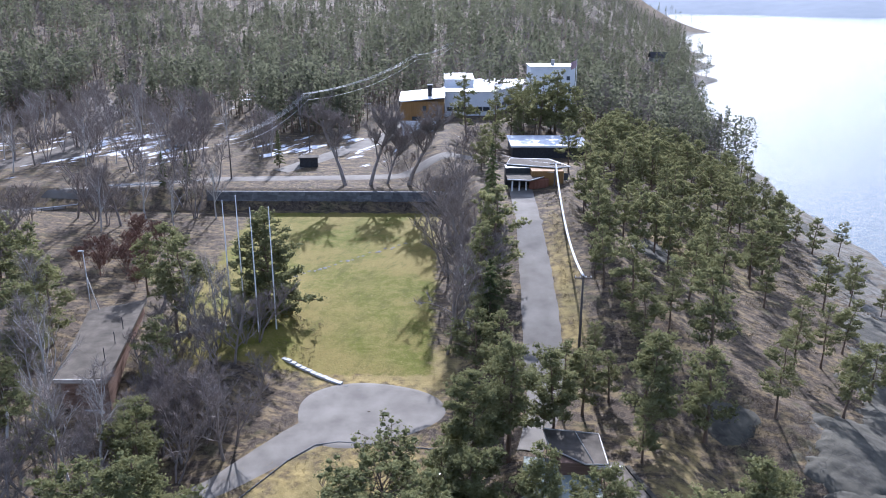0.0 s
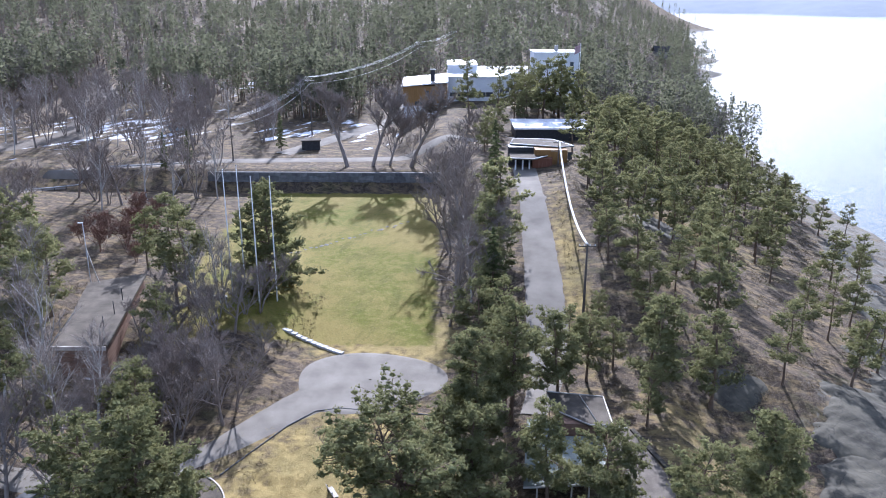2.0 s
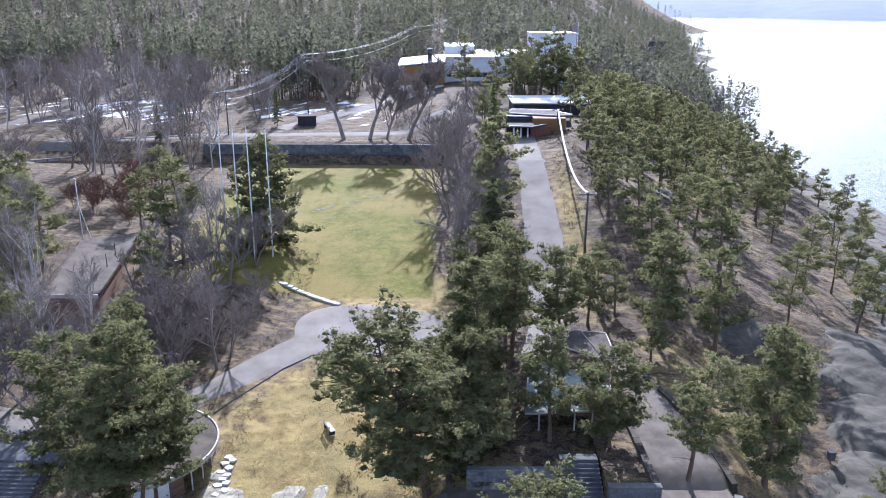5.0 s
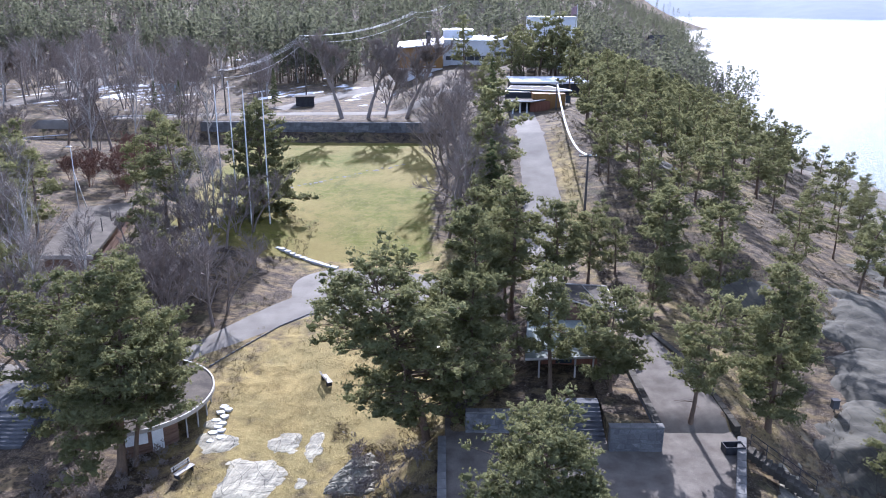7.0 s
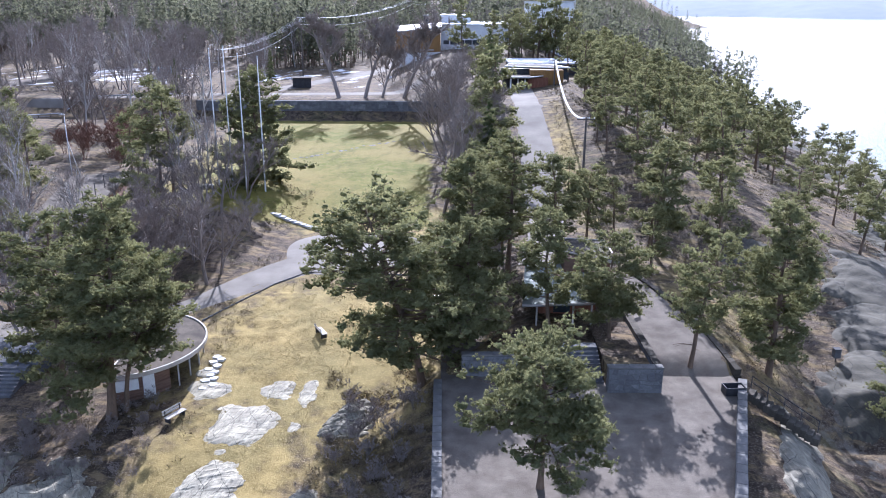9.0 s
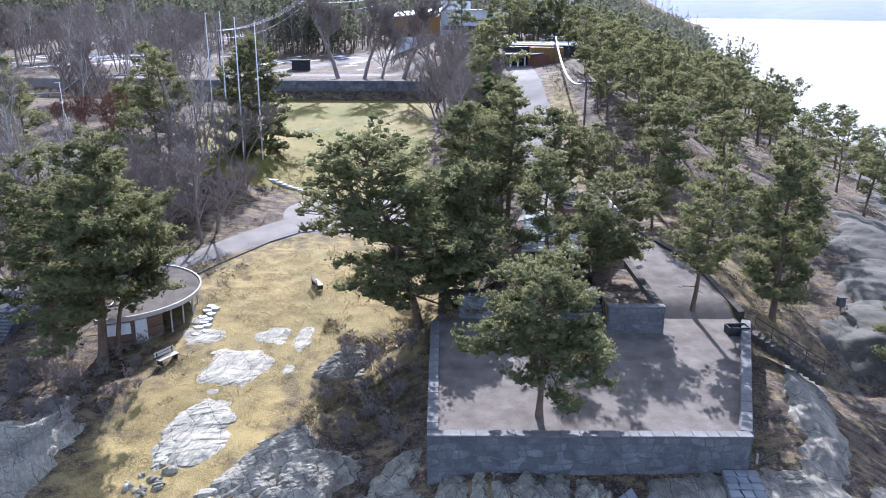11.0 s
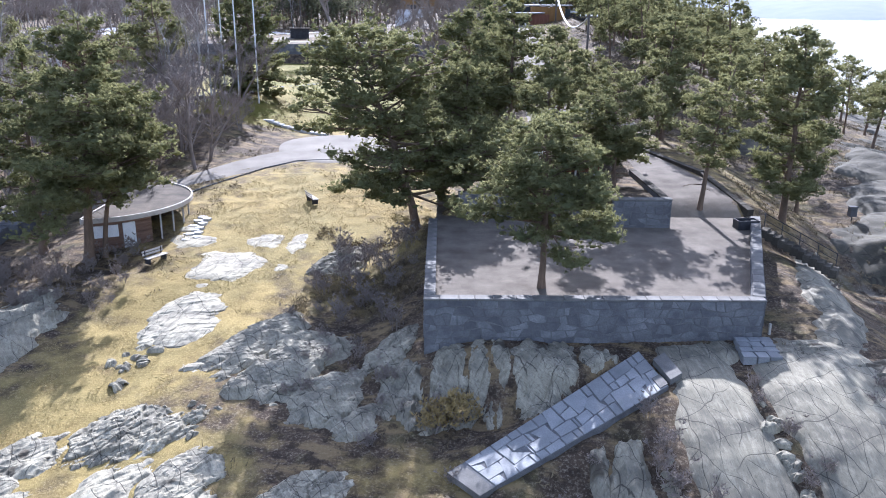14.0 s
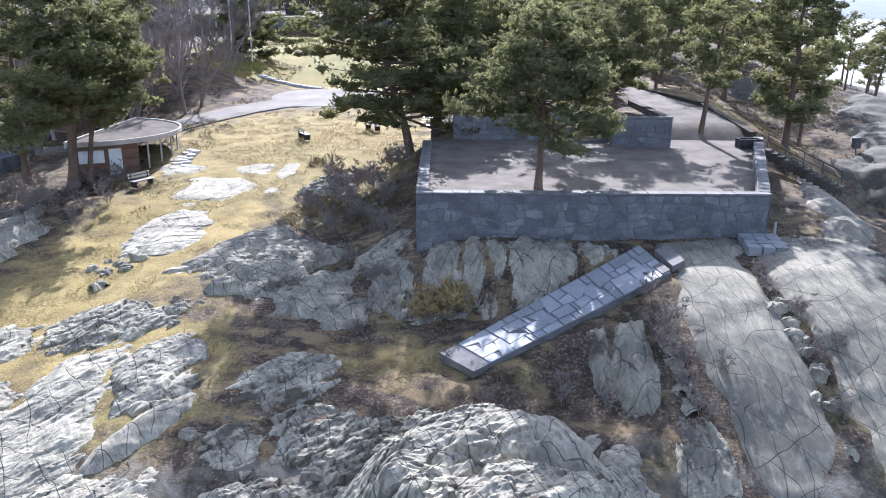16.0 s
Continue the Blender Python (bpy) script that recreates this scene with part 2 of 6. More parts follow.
# --- terrain ---
def sm(a, b, v):
    v = np.clip((v - a) / (b - a), 0, 1)
    return v * v * (3 - 2 * v)


def hash2(ix, iy, seed):
    v = np.sin(ix * 127.1 + iy * 311.7 + seed * 74.7) * 43758.5453
    return v - np.floor(v)


def vnoise(x, y, seed=0):
    """Smooth value noise, -1 to 1, over arrays."""
    x, y = np.asarray(x, float), np.asarray(y, float)
    ix, iy = np.floor(x), np.floor(y)
    fx, fy = x - ix, y - iy
    fx, fy = fx * fx * (3 - 2 * fx), fy * fy * (3 - 2 * fy)
    a, b = hash2(ix, iy, seed), hash2(ix + 1, iy, seed)
    c, d = hash2(ix, iy + 1, seed), hash2(ix + 1, iy + 1, seed)
    return 2 * (a + (b - a) * fx + (c - a) * fy + (a - b - c + d) * fx * fy) - 1


def fbm(x, y, seed=0, octaves=4):
    return sum(vnoise(x * 2 ** k, y * 2 ** k, seed + k) / 2 ** k for k in range(octaves))


def shore_x(y):
    return np.interp(y, [-300, 0, 40, 100, 157, 182, 224, 300, 340, 357, 385, 505, 526, 571, 610, 656, 679, 730, 760, 801, 860, 1049, 1279, 1366, 1420, 1700, 3000],
                     [-200, 40, 66, 82, 94, 96, 100, 110, 116, 132, 128, 159, 172, 196, 192, 216, 236, 226, 236, 267, 262, 318, 389, 446, 330, -200, -2500]) + 2.5 * vnoise(y / 13, y * 0, 5) + .012 * np.clip(y - 200, 0, 1400) * vnoise(y / 31, y * 0, 6)


def ground(x, y):
    """The height of the ground, over arrays."""
    x, y = np.asarray(x, float), np.asarray(y, float)
    left = np.interp(y, [5, 14, 20, 26, 30, 36, 43, 50, 58, 66, 77, 92, 105, 130, 163, 165, 166.5, 180, 250, 320, 520, 900, 1300],
                     [-3, -.4, 1.1, 2.25, 2.75, 3.3, 3.7, 4.4, 5.3, 6, 6.6, 7.2, 8.2, 9.8, 11, 11.1, 14.55, 14.6, 17, 21, 38, 62, 70])
    right = np.interp(y, [5, 12, 17, 22, 24, 26, 28, 30, 32, 35, 49, 53, 58, 66, 80, 92, 105, 120, 131, 150, 180, 220, 320, 520, 900, 1300],
                      [-3, -1.4, -.2, 1.9, 2.85, 3.72, 4.38, 4.8, 5.05, 5.25, 6.2, 8.4, 9, 9.4, 9.6, 10.4, 13, 15.5, 17.8, 18.6, 19.5, 22, 26, 38, 58, 62])
    edge = np.interp(y, [20, 30, 34, 50, 60, 90, 160, 190], [8.5, 7.5, -1, -3, 5, 5, 3, -8])
    wide = np.interp(y, [20, 30, 34, 50, 60, 90, 160, 230], [5, 6, 7, 5, 7, 7, 8, 24])
    h = left + (right - left) * sm(edge - wide / 2, edge + wide / 2, x)
    # hollow with the lower lane by the old building, and the bank above the lane
    h = h - 2.2 * np.exp(-((x + 36) / 9) ** 2) * sm(40, 56, y) * (1 - sm(84, 98, y))
    h = h + 2.6 * np.exp(-((x + 29) / 6.5) ** 2) * sm(72, 88, y) * (1 - sm(108, 130, y))
    # forested hillside towards the west
    h = h + 30 * sm(-140, -420, x) * sm(150, 420, y) + 3 * sm(-45, -110, x) * (1 - sm(120, 180, y))
    # ridge east of the lane
    h = h + 3.2 * np.exp(-((x - 34) / 12) ** 2) * sm(75, 110, y) * (1 - sm(190, 260, y))
    # levelled ground behind the kiosk
    h = h - np.maximum(h - 18.7, 0) * sm(0, 7, x) * (1 - sm(37, 44, x)) * sm(151, 157, y) * (1 - sm(203, 216, y))
    # terrace bank drops to the east
    h = h - 3.4 * sm(21.5, 31, x) * (1 - sm(64, 90, y)) * sm(26, 40, y)
    # bank that carries the flagged ramp
    along, over = (x - 2.15) * .868 + (y - 25.25) * .496, (y - 25.25) * .868 - (x - 2.15) * .496
    bank = 2.72 + .2355 * along - .2 + .12 * np.maximum(over - 1.5, 0) - .45 * np.maximum(-over - .2, 0)
    h = h + np.maximum(bank - h, 0) * sm(-3.2, -1.2, over) * (1 - sm(2.4, 4, over)) * sm(-1.8, .2, along) * (1 - sm(9.5, 11.5, along))
    wid = 2.1 + .095 * along
    h = h - np.maximum(h - (2.72 + .2355 * along - .36), 0) * sm(-.5, -.05, over) * (1 - sm(wid, wid + .5, over)) * sm(-1.2, -.6, along) * (1 - sm(11, 11.6, along))
    # the shore slope lies lower to the west
    h = h - .6 * sm(-10, -17, x) * (1 - sm(38, 48, y)) * sm(14, 22, y)
    flat = sm(150, 260, np.abs(x)) + sm(200, 400, y)
    h = h + flat * 6 * fbm(x / 90, y / 90, 3, 3)
    ds = shore_x(y) - x
    cap = np.where(ds > 0, 0.17 * ds + .0019 * ds * ds, 0.3 * ds)
    h = np.minimum(h, np.maximum(cap, -6)) + 0.0
    df = y - 11 - 3 * vnoise(x / 9, x * 0, 8)
    h = np.minimum(h, np.where(df > 0, 0.3 * df, .4 * df))
    # rock shoulder in front, level on top
    rr = np.hypot((x - 2.3) / 4.8, (y - 17.6) / 4.4)
    h = h + np.maximum(2.95 + .02 * (y - 18) - h, 0) * (1 - sm(.55, 1.1, rr))
    return np.maximum(h, -6)


def gz(x, y):
    return float(ground(x, y))


def part(name, data, material=None, parent=None, label=""):
    """Links a bmesh or a mesh as one object, under a thing or a part."""
    if isinstance(data, bmesh.types.BMesh):
        mesh = bpy.data.meshes.new(name)
        data.to_mesh(mesh)
        data.free()
    else:
        mesh = data
    if material is not None and not mesh.materials:
        mesh.materials.append(material)
    ob = new(name, mesh)
    ob.parent = parent
    return tagged(ob, label)


def thing(name, label, category, m=None, group=""):
    ob = new(name)
    ob.empty_display_size = .3
    if m is not None:
        ob.matrix_world = m
    return tagged(ob, label, category, group)


def tri_mesh(name, verts, faces, materials=(), smooth=False, index=None, size=3):
    """A mesh from arrays of corners and of faces with `size` corners each."""
    verts, faces = np.asarray(verts, np.float32).reshape(-1, 3), np.asarray(faces, np.int32).reshape(-1, size)
    me = bpy.data.meshes.new(name)
    me.vertices.add(len(verts))
    me.vertices.foreach_set("co", verts.ravel())
    me.loops.add(faces.size)
    me.loops.foreach_set("vertex_index", faces.ravel())
    me.polygons.add(len(faces))
    me.polygons.foreach_set("loop_start", np.arange(0, faces.size, size, dtype=np.int32))
    me.polygons.foreach_set("use_smooth", np.full(len(faces), smooth))
    for mt in materials:
        me.materials.append(mt)
    if index is not None:
        me.polygons.foreach_set("material_index", np.asarray(index, np.int32))
    me.update(calc_edges=True)
    return me


def grid_mesh(name, X, Y, Z, material=None, smooth=True):
    """A sheet from three arrays of the same two-way shape."""
    r, c = X.shape
    i = np.arange(r * c).reshape(r, c)
    f = np.stack([i[:-1, :-1], i[:-1, 1:], i[1:, 1:], i[1:, :-1]], -1).reshape(-1, 4)
    return tri_mesh(name, np.stack([X, Y, Z], -1), f, [material] if material else (), smooth, size=4)


def spaced(fine_lo, fine_hi, lo, hi, step, grow):
    a = [fine_lo + step * k for k in range(int((fine_hi - fine_lo) / step) + 1)]
    s, v, w = step, fine_lo, a[-1]
    down, up = [], []
    while v > lo:
        s *= grow
        v -= s
        down.append(v)
    s = step
    while w < hi:
        s *= grow
        w += s
        up.append(w)
    return np.array(down[::-1] + a + up)


def blob(x, y, cx, cy, rx, ry, turn=0.0):
    """1 at the middle of an ellipse, 0.5 at its rim, falling outwards."""
    c, s = math.cos(turn), math.sin(turn)
    u, v = ((x - cx) * c + (y - cy) * s) / rx, (-(x - cx) * s + (y - cy) * c) / ry
    return np.clip(1 - .5 * np.sqrt(u * u + v * v), 0, 1)


# Ground: one sheet out to the horizon
gx, gy = spaced(-34, 42, -4200, 4200, .32, 1.045), spaced(11, 72, -900, 4600, .32, 1.035)
GX, GY = np.meshgrid(gx, gy)
GZ = ground(GX, GY)
near = (1 - sm(60, 140, np.abs(GX))) * (1 - sm(70, 200, GY))
straw = np.maximum.reduce([blob(GX, GY, -10.5, 62, 11.5, 16), blob(GX, GY, -15.5, 43, 6, 12, -.15), blob(GX, GY, -19.5, 31, 4.6, 9, -.3), .75 * blob(GX, GY, -9, 94, 14, 5),
                           .9 * blob(GX, GY, -3, 95, 5, 8), .72 * blob(GX, GY, 18, 108, 2.6, 30, -.04), .6 * blob(GX, GY, -1, 26.6, 6, 2.2), .78 * blob(GX, GY, -13, 26.5, 5.5, 6.5), .57 * blob(GX, GY, 25, 64, 8, 18), .62 * blob(GX, GY, 42, 130, 14, 14)])
lawn = np.minimum(sm(91, 96, GY) * (1 - sm(160, 164, GY)), sm(-46, -36, GX) * (1 - sm(-5, 2, GX))) * .95
rock = np.maximum.reduce([.85 * sm(17, 13, GY), .60 * (1 - sm(7, 42, shore_x(GY) - GX)), .52 * sm(25, 20, GY), .55 * blob(GX, GY, 44, 76, 9, 16, -.3), .5 * blob(GX, GY, 31, 50, 6, 14)])
snow = np.maximum.reduce([.72 * blob(GX, GY, -96, 215, 38, 34, .5), .66 * blob(GX, GY, -30, 215, 26, 26, .7), .58 * blob(GX, GY, -60, 290, 60, 26), .55 * blob(GX, GY, 30, 205, 14, 16)])


def beside(x, y, pts, half):
    """1 on a lane along pts, falling to 0 a little beyond its edge."""
    best = np.full(x.shape, 1e9)
    for (x0, y0), (x1, y1) in zip(pts, pts[1:]):
        k = np.clip(((x - x0) * (x1 - x0) + (y - y0) * (y1 - y0)) / ((x1 - x0) ** 2 + (y1 - y0) ** 2), 0, 1)
        best = np.minimum(best, np.hypot(x - x0 - k * (x1 - x0), y - y0 - k * (y1 - y0)))
    return 1 - sm(half, half + 1.2, best)


LANE = [(15.0, 152), (14.6, 132), (14.2, 118), (13.6, 104), (12.9, 92), (11.5, 80), (9, 72)]
DOWN = [(-11, 83.5), (-16, 79.6), (-20, 74.9), (-24.5, 70.2), (-30, 67.6), (-37, 66.8), (-47, 67)]
FOOT = [(17.6, 70), (18.0, 66), (18.5, 60), (19.2, 54), (19.4, 49)]
near = near * (1 - np.maximum.reduce([beside(GX, GY, LANE, 3.4), beside(GX, GY, DOWN, 3.0), beside(GX, GY, FOOT, 3.2), beside(GX, GY, [(-9.2, 84.6), (-9.0, 84.6)], 9.6)]))
GZ = GZ + near * (.16 * fbm(GX / 3.1, GY / 3.1, 21, 3) + .05 * fbm(GX / .7, GY / .7, 25, 2)) * (1 - .75 * np.clip(lawn + straw, 0, 1))
GZ = GZ + near * np.clip(rock * 2 - 1, 0, 1) * .5 * np.abs(fbm(GX / 2.3 + GY / 6, GY / 5 - GX / 9, 31, 4))
ground_mesh = grid_mesh("ground", GX, GY, GZ, M_GROUND)
for key, values in (("straw", straw), ("lawn", lawn), ("rock", rock), ("snow", snow)):
    ground_mesh.attributes.new(key, "FLOAT", "POINT").data.foreach_set("value", values.astype(np.float32).ravel())
tagged(part("ground", ground_mesh), "spring ground of straw grass, leaf litter, moss and bare rock", "ground", kind="structure")

wx, wy = np.meshgrid(np.linspace(-4200, 5200, 3), np.linspace(-900, 5200, 3))
tagged(part("water", grid_mesh("water", wx, wy, wx * 0, M_WATER)), "wide glittering fjord water below the rocky shore", "water", kind="structure")


# --- generators ---
def tube(path, radii, sides=6, cap=True):
    """Corners and triangles of a tapered tube along a path."""
    path, radii = np.asarray(path, float), np.asarray(radii, float)
    d = np.gradient(path, axis=0)
    d /= np.linalg.norm(d, axis=1)[:, None] + 1e-9
    ref = np.where(np.abs(d[:, 2:3]) > .9, np.array([[1., 0, 0]]), np.array([[0, 0, 1.]]))
    u = np.cross(d, ref)
    u /= np.linalg.norm(u, axis=1)[:, None] + 1e-9
    w = np.cross(d, u)
    a = np.linspace(0, 2 * np.pi, sides, endpoint=False)
    v = path[:, None] + radii[:, None, None] * (np.cos(a)[None, :, None] * u[:, None] + np.sin(a)[None, :, None] * w[:, None])
    n = len(path)
    i = np.arange(n * sides).reshape(n, sides)
    j = np.roll(i, -1, 1)
    f = np.concatenate([np.stack([i[:-1], j[:-1], j[1:]], -1).reshape(-1, 3), np.stack([i[:-1], j[1:], i[1:]], -1).reshape(-1, 3)])
    if cap:
        f = np.concatenate([f, [[i[-1, 0], i[-1, k], i[-1, k + 1]] for k in range(1, sides - 1)]])
    return v.reshape(-1, 3), f


def join(pieces):
    vs, fs, k = [], [], 0
    for v, f in pieces:
        vs.append(v)
        fs.append(np.asarray(f) + k)
        k += len(v)
    return np.concatenate(vs), np.concatenate(fs)


def blades(rng, centres, length, width, up=0.3, out=None, face=None):
    """One thin three-cornered leaf at each centre, turned at random or about along out, its flat side at random or towards face."""
    n = len(centres)
    d = rng.normal(size=(n, 3))
    if out is not None:
        d = d * .55 + out
    d[:, 2] += up
    d /= np.linalg.norm(d, axis=1)[:, None]
    s = np.cross(d, rng.normal(size=(n, 3)) * (1 if face is None else .38) + (0 if face is None else face))
    s /= np.linalg.norm(s, axis=1)[:, None] + 1e-9
    ln, wd = length * rng.uniform(.6, 1.4, (n, 1)), width * rng.uniform(.7, 1.3, (n, 1))
    v = np.stack([centres - d * ln * .4 + s * wd * .5, centres - d * ln * .4 - s * wd * .5, centres + d * ln * .6], 1)
    return v.reshape(-1, 3), np.arange(3 * n).reshape(n, 3)


def ball_mesh(level):
    bm = bmesh.new()
    bmesh.ops.create_icosphere(bm, subdivisions=level, radius=1)
    bm.verts.index_update()
    data = np.array([v.co[:] for v in bm.verts]), np.array([[v.index for v in fc.verts] for fc in bm.faces])
    bm.free()
    return data


BALLS = [ball_mesh(1), ball_mesh(2)]


def pine_meshes(seed, h=13.0, start=.42, spread=3.2, clumps=80, leaves=7000, leaf=(.34, .10), lean=(0, 0), size=.8, radius=.2, stubs=6, cone=.15, wide=.40, flat=.55, tuft=18, heart=1):
    """Trunk with crooked limbs, and crown of needle tufts gathered in pads, of a Scots pine."""
    rng = np.random.default_rng(seed)
    t = np.linspace(0, 1, 11)
    wig = np.cumsum(rng.normal(0, .016 * h, (11, 2)), 0) * np.linspace(0, 1, 11)[:, None]
    path = np.stack([lean[0] * t ** 1.3 + wig[:, 0], lean[1] * t ** 1.3 + wig[:, 1], h * .96 * t - .3], 1)
    wood = [tube(path, radius * (1 - .88 * t ** 1.2) * (1 + .5 * np.exp(-t * 18)), 7)]

    def at(s):
        return np.array([np.interp(s, t, path[:, k]) for k in range(3)])

    lobes = rng.uniform(0, 6.28, 5)
    cen, rad = [at(.99) + [0, 0, .1], at(.95) + [.2, -.2, 0]], [size * .55, size * .6]
    limbs = max(18, int(clumps * .2))
    for k in range(limbs):
        q = min(.99, max(0, (k + rng.normal(.5, 1.2)) / limbs)) ** .92
        a = k * 2.4 + rng.normal(0, .9)
        env = spread * math.sqrt(max(.02, 1 - ((q - wide) / (.66 if q < wide else 1.02 - wide)) ** 2)) * (1 - cone * q)
        env *= 1 + .25 * math.sin(2 * a + lobes[0] + 3 * q) + .2 * math.sin(3 * a + lobes[1] - 5 * q)
        reach = max(.35, env * rng.uniform(.55, 1.2))
        s0 = start + (1 - start) * q * .97
        rise = -.15 + .7 * q + rng.normal(0, .2)
        u = np.linspace(0, 1, 6)
        bend = np.cumsum(rng.normal(0, .045, 6)) * reach
        line = at(s0) + np.stack([math.cos(a) * u * reach - math.sin(a) * bend, math.sin(a) * u * reach + math.cos(a) * bend,
                                  reach * (rise * u + (.22 - .2 * q) * u * u) - .3 * rise * reach + np.cumsum(rng.normal(0, .02, 6)) * reach], 1)
        thick = (.022 + .012 * reach) * (radius / .2) ** .5 * (1 - .45 * q)
        wood.append(tube(line, thick * np.linspace(1, .25, 6), 4, False))
        n = max(3, int(round(reach * clumps / limbs * .62)))
        for j in range(n):
            e = 1 - .72 * (j / n) ** .9 * rng.uniform(.75, 1.1) if j else 1.0
            p0 = np.array([np.interp(e, u, line[:, m]) for m in range(3)])
            side = rng.normal(0, .34) * reach * (1.15 - e) + rng.normal(0, .22) * size
            c = p0 + np.array([-math.sin(a) * side, math.cos(a) * side, .12 * size + abs(side) * .12 + rng.normal(0, .1)]) + np.array([math.cos(a), math.sin(a), 0]) * abs(side) * .5
            if abs(side) > .35:
                wood.append(tube([p0, p0 * .5 + c * .5 - [0, 0, .05], c], np.array([.4, .28, .12]) * thick + .004, 3, False))
            cen.append(c)
            rad.append(size * rng.uniform(.42, 1.05) * (1.05 - .3 * q))
    for k in range(stubs):
        p0, a = at(rng.uniform(start * .5, start)), rng.uniform(0, 6.3)
        ln = rng.uniform(.4, 1.6)
        wood.append(tube([p0, p0 + np.array([math.cos(a), math.sin(a), .0]) * ln * .6, p0 + np.array([math.cos(a), math.sin(a), -.15]) * ln], [.035, .02, .008], 3, False))
    cen, rad = np.array(cen), np.array(rad)
    # tufts sit over each pad; needles radiate from every tuft
    tufts = max(40, leaves // tuft)
    pick = rng.choice(len(cen), tufts, p=rad ** 2 / (rad ** 2).sum())
    off = rng.normal(size=(tufts, 3)) + np.array([0, 0, .45])
    off /= np.linalg.norm(off, axis=1)[:, None]
    tc = cen[pick] + off * rng.uniform(.35, 1, (tufts, 1)) ** .5 * np.array([1, 1, flat]) * rad[pick][:, None]
    which = rng.integers(0, tufts, leaves)
    d = rng.normal(size=(leaves, 3)) + off[which] * .6 + np.array([0, 0, .3])
    d /= np.linalg.norm(d, axis=1)[:, None]
    v, f = blades(rng, tc[which] + d * leaf[0] * rng.uniform(.2, .75, (leaves, 1)), leaf[0], leaf[1], 0, d * 2.2, off[which] + np.array([0, 0, .35]))
    # dense, ragged heart of every pad, that lets little light through
    ball, tri = BALLS[heart]
    jag = rng.uniform(.18, .58, (len(cen), len(ball), 1)) * np.array([1, 1, flat])
    hv = (cen[:, None] - [0, 0, .06] + ball[None] * jag * rad[:, None, None]).reshape(-1, 3)
    hf = (tri[None] + len(ball) * np.arange(len(cen))[:, None, None]).reshape(-1, 3)
    av, af = join([(v, f), (hv, hf)])
    wv, wf = join(wood)
    return tri_mesh("trunk", wv, wf, [M_BARK], True), tri_mesh("crown", av, af, [M_NEEDLE], False)


def spruce_meshes(seed, h=16.0, spread=2.6, leaves=6000, leaf=(.4, .12), start=.12):
    rng = np.random.default_rng(seed)
    t = np.linspace(0, 1, 6)
    path = np.stack([rng.normal(0, .05, 6), rng.normal(0, .05, 6), h * t - .3], 1)
    wood, cen = [tube(path, .22 * (1 - .93 * t), 6)], []
    n = 46
    for k in range(n):
        q = (k + rng.uniform(0, 1)) / n
        z, a = h * (start + (1 - start) * q), k * 2.4 + rng.uniform(-.4, .4)
        reach = (spread * (1 - q) ** .8 + .15) * rng.uniform(.7, 1.15)
        end = np.array([math.cos(a) * reach, math.sin(a) * reach, z - .28 * reach])
        mid = np.array([math.cos(a) * reach * .5, math.sin(a) * reach * .5, z + .02 * reach])
        wood.append(tube([[0, 0, z], mid, end], [.04, .025, .01], 3, False))
        m = int(leaves / n * (1.6 * (1 - q) + .3)) + 8
        u = rng.uniform(.15, 1, (m, 1))
        line = (1 - u) ** 2 * np.array([0, 0, z]) + 2 * u * (1 - u) * mid + u * u * end
        side = np.array([-math.sin(a), math.cos(a), 0]) * rng.normal(0, .22, (m, 1)) * reach * (1.1 - .6 * u)
        cen.append(line + side + rng.normal(0, .07, (m, 3)) - np.array([0, 0, 1.]) * rng.uniform(0, .3, (m, 1)))
    v, f = blades(rng, np.concatenate(cen), leaf[0], leaf[1], -.5)
    wv, wf = join(wood)
    return tri_mesh("trunk", wv, wf, [M_BARK], True), tri_mesh("crown", v, f, [M_SPRUCE])


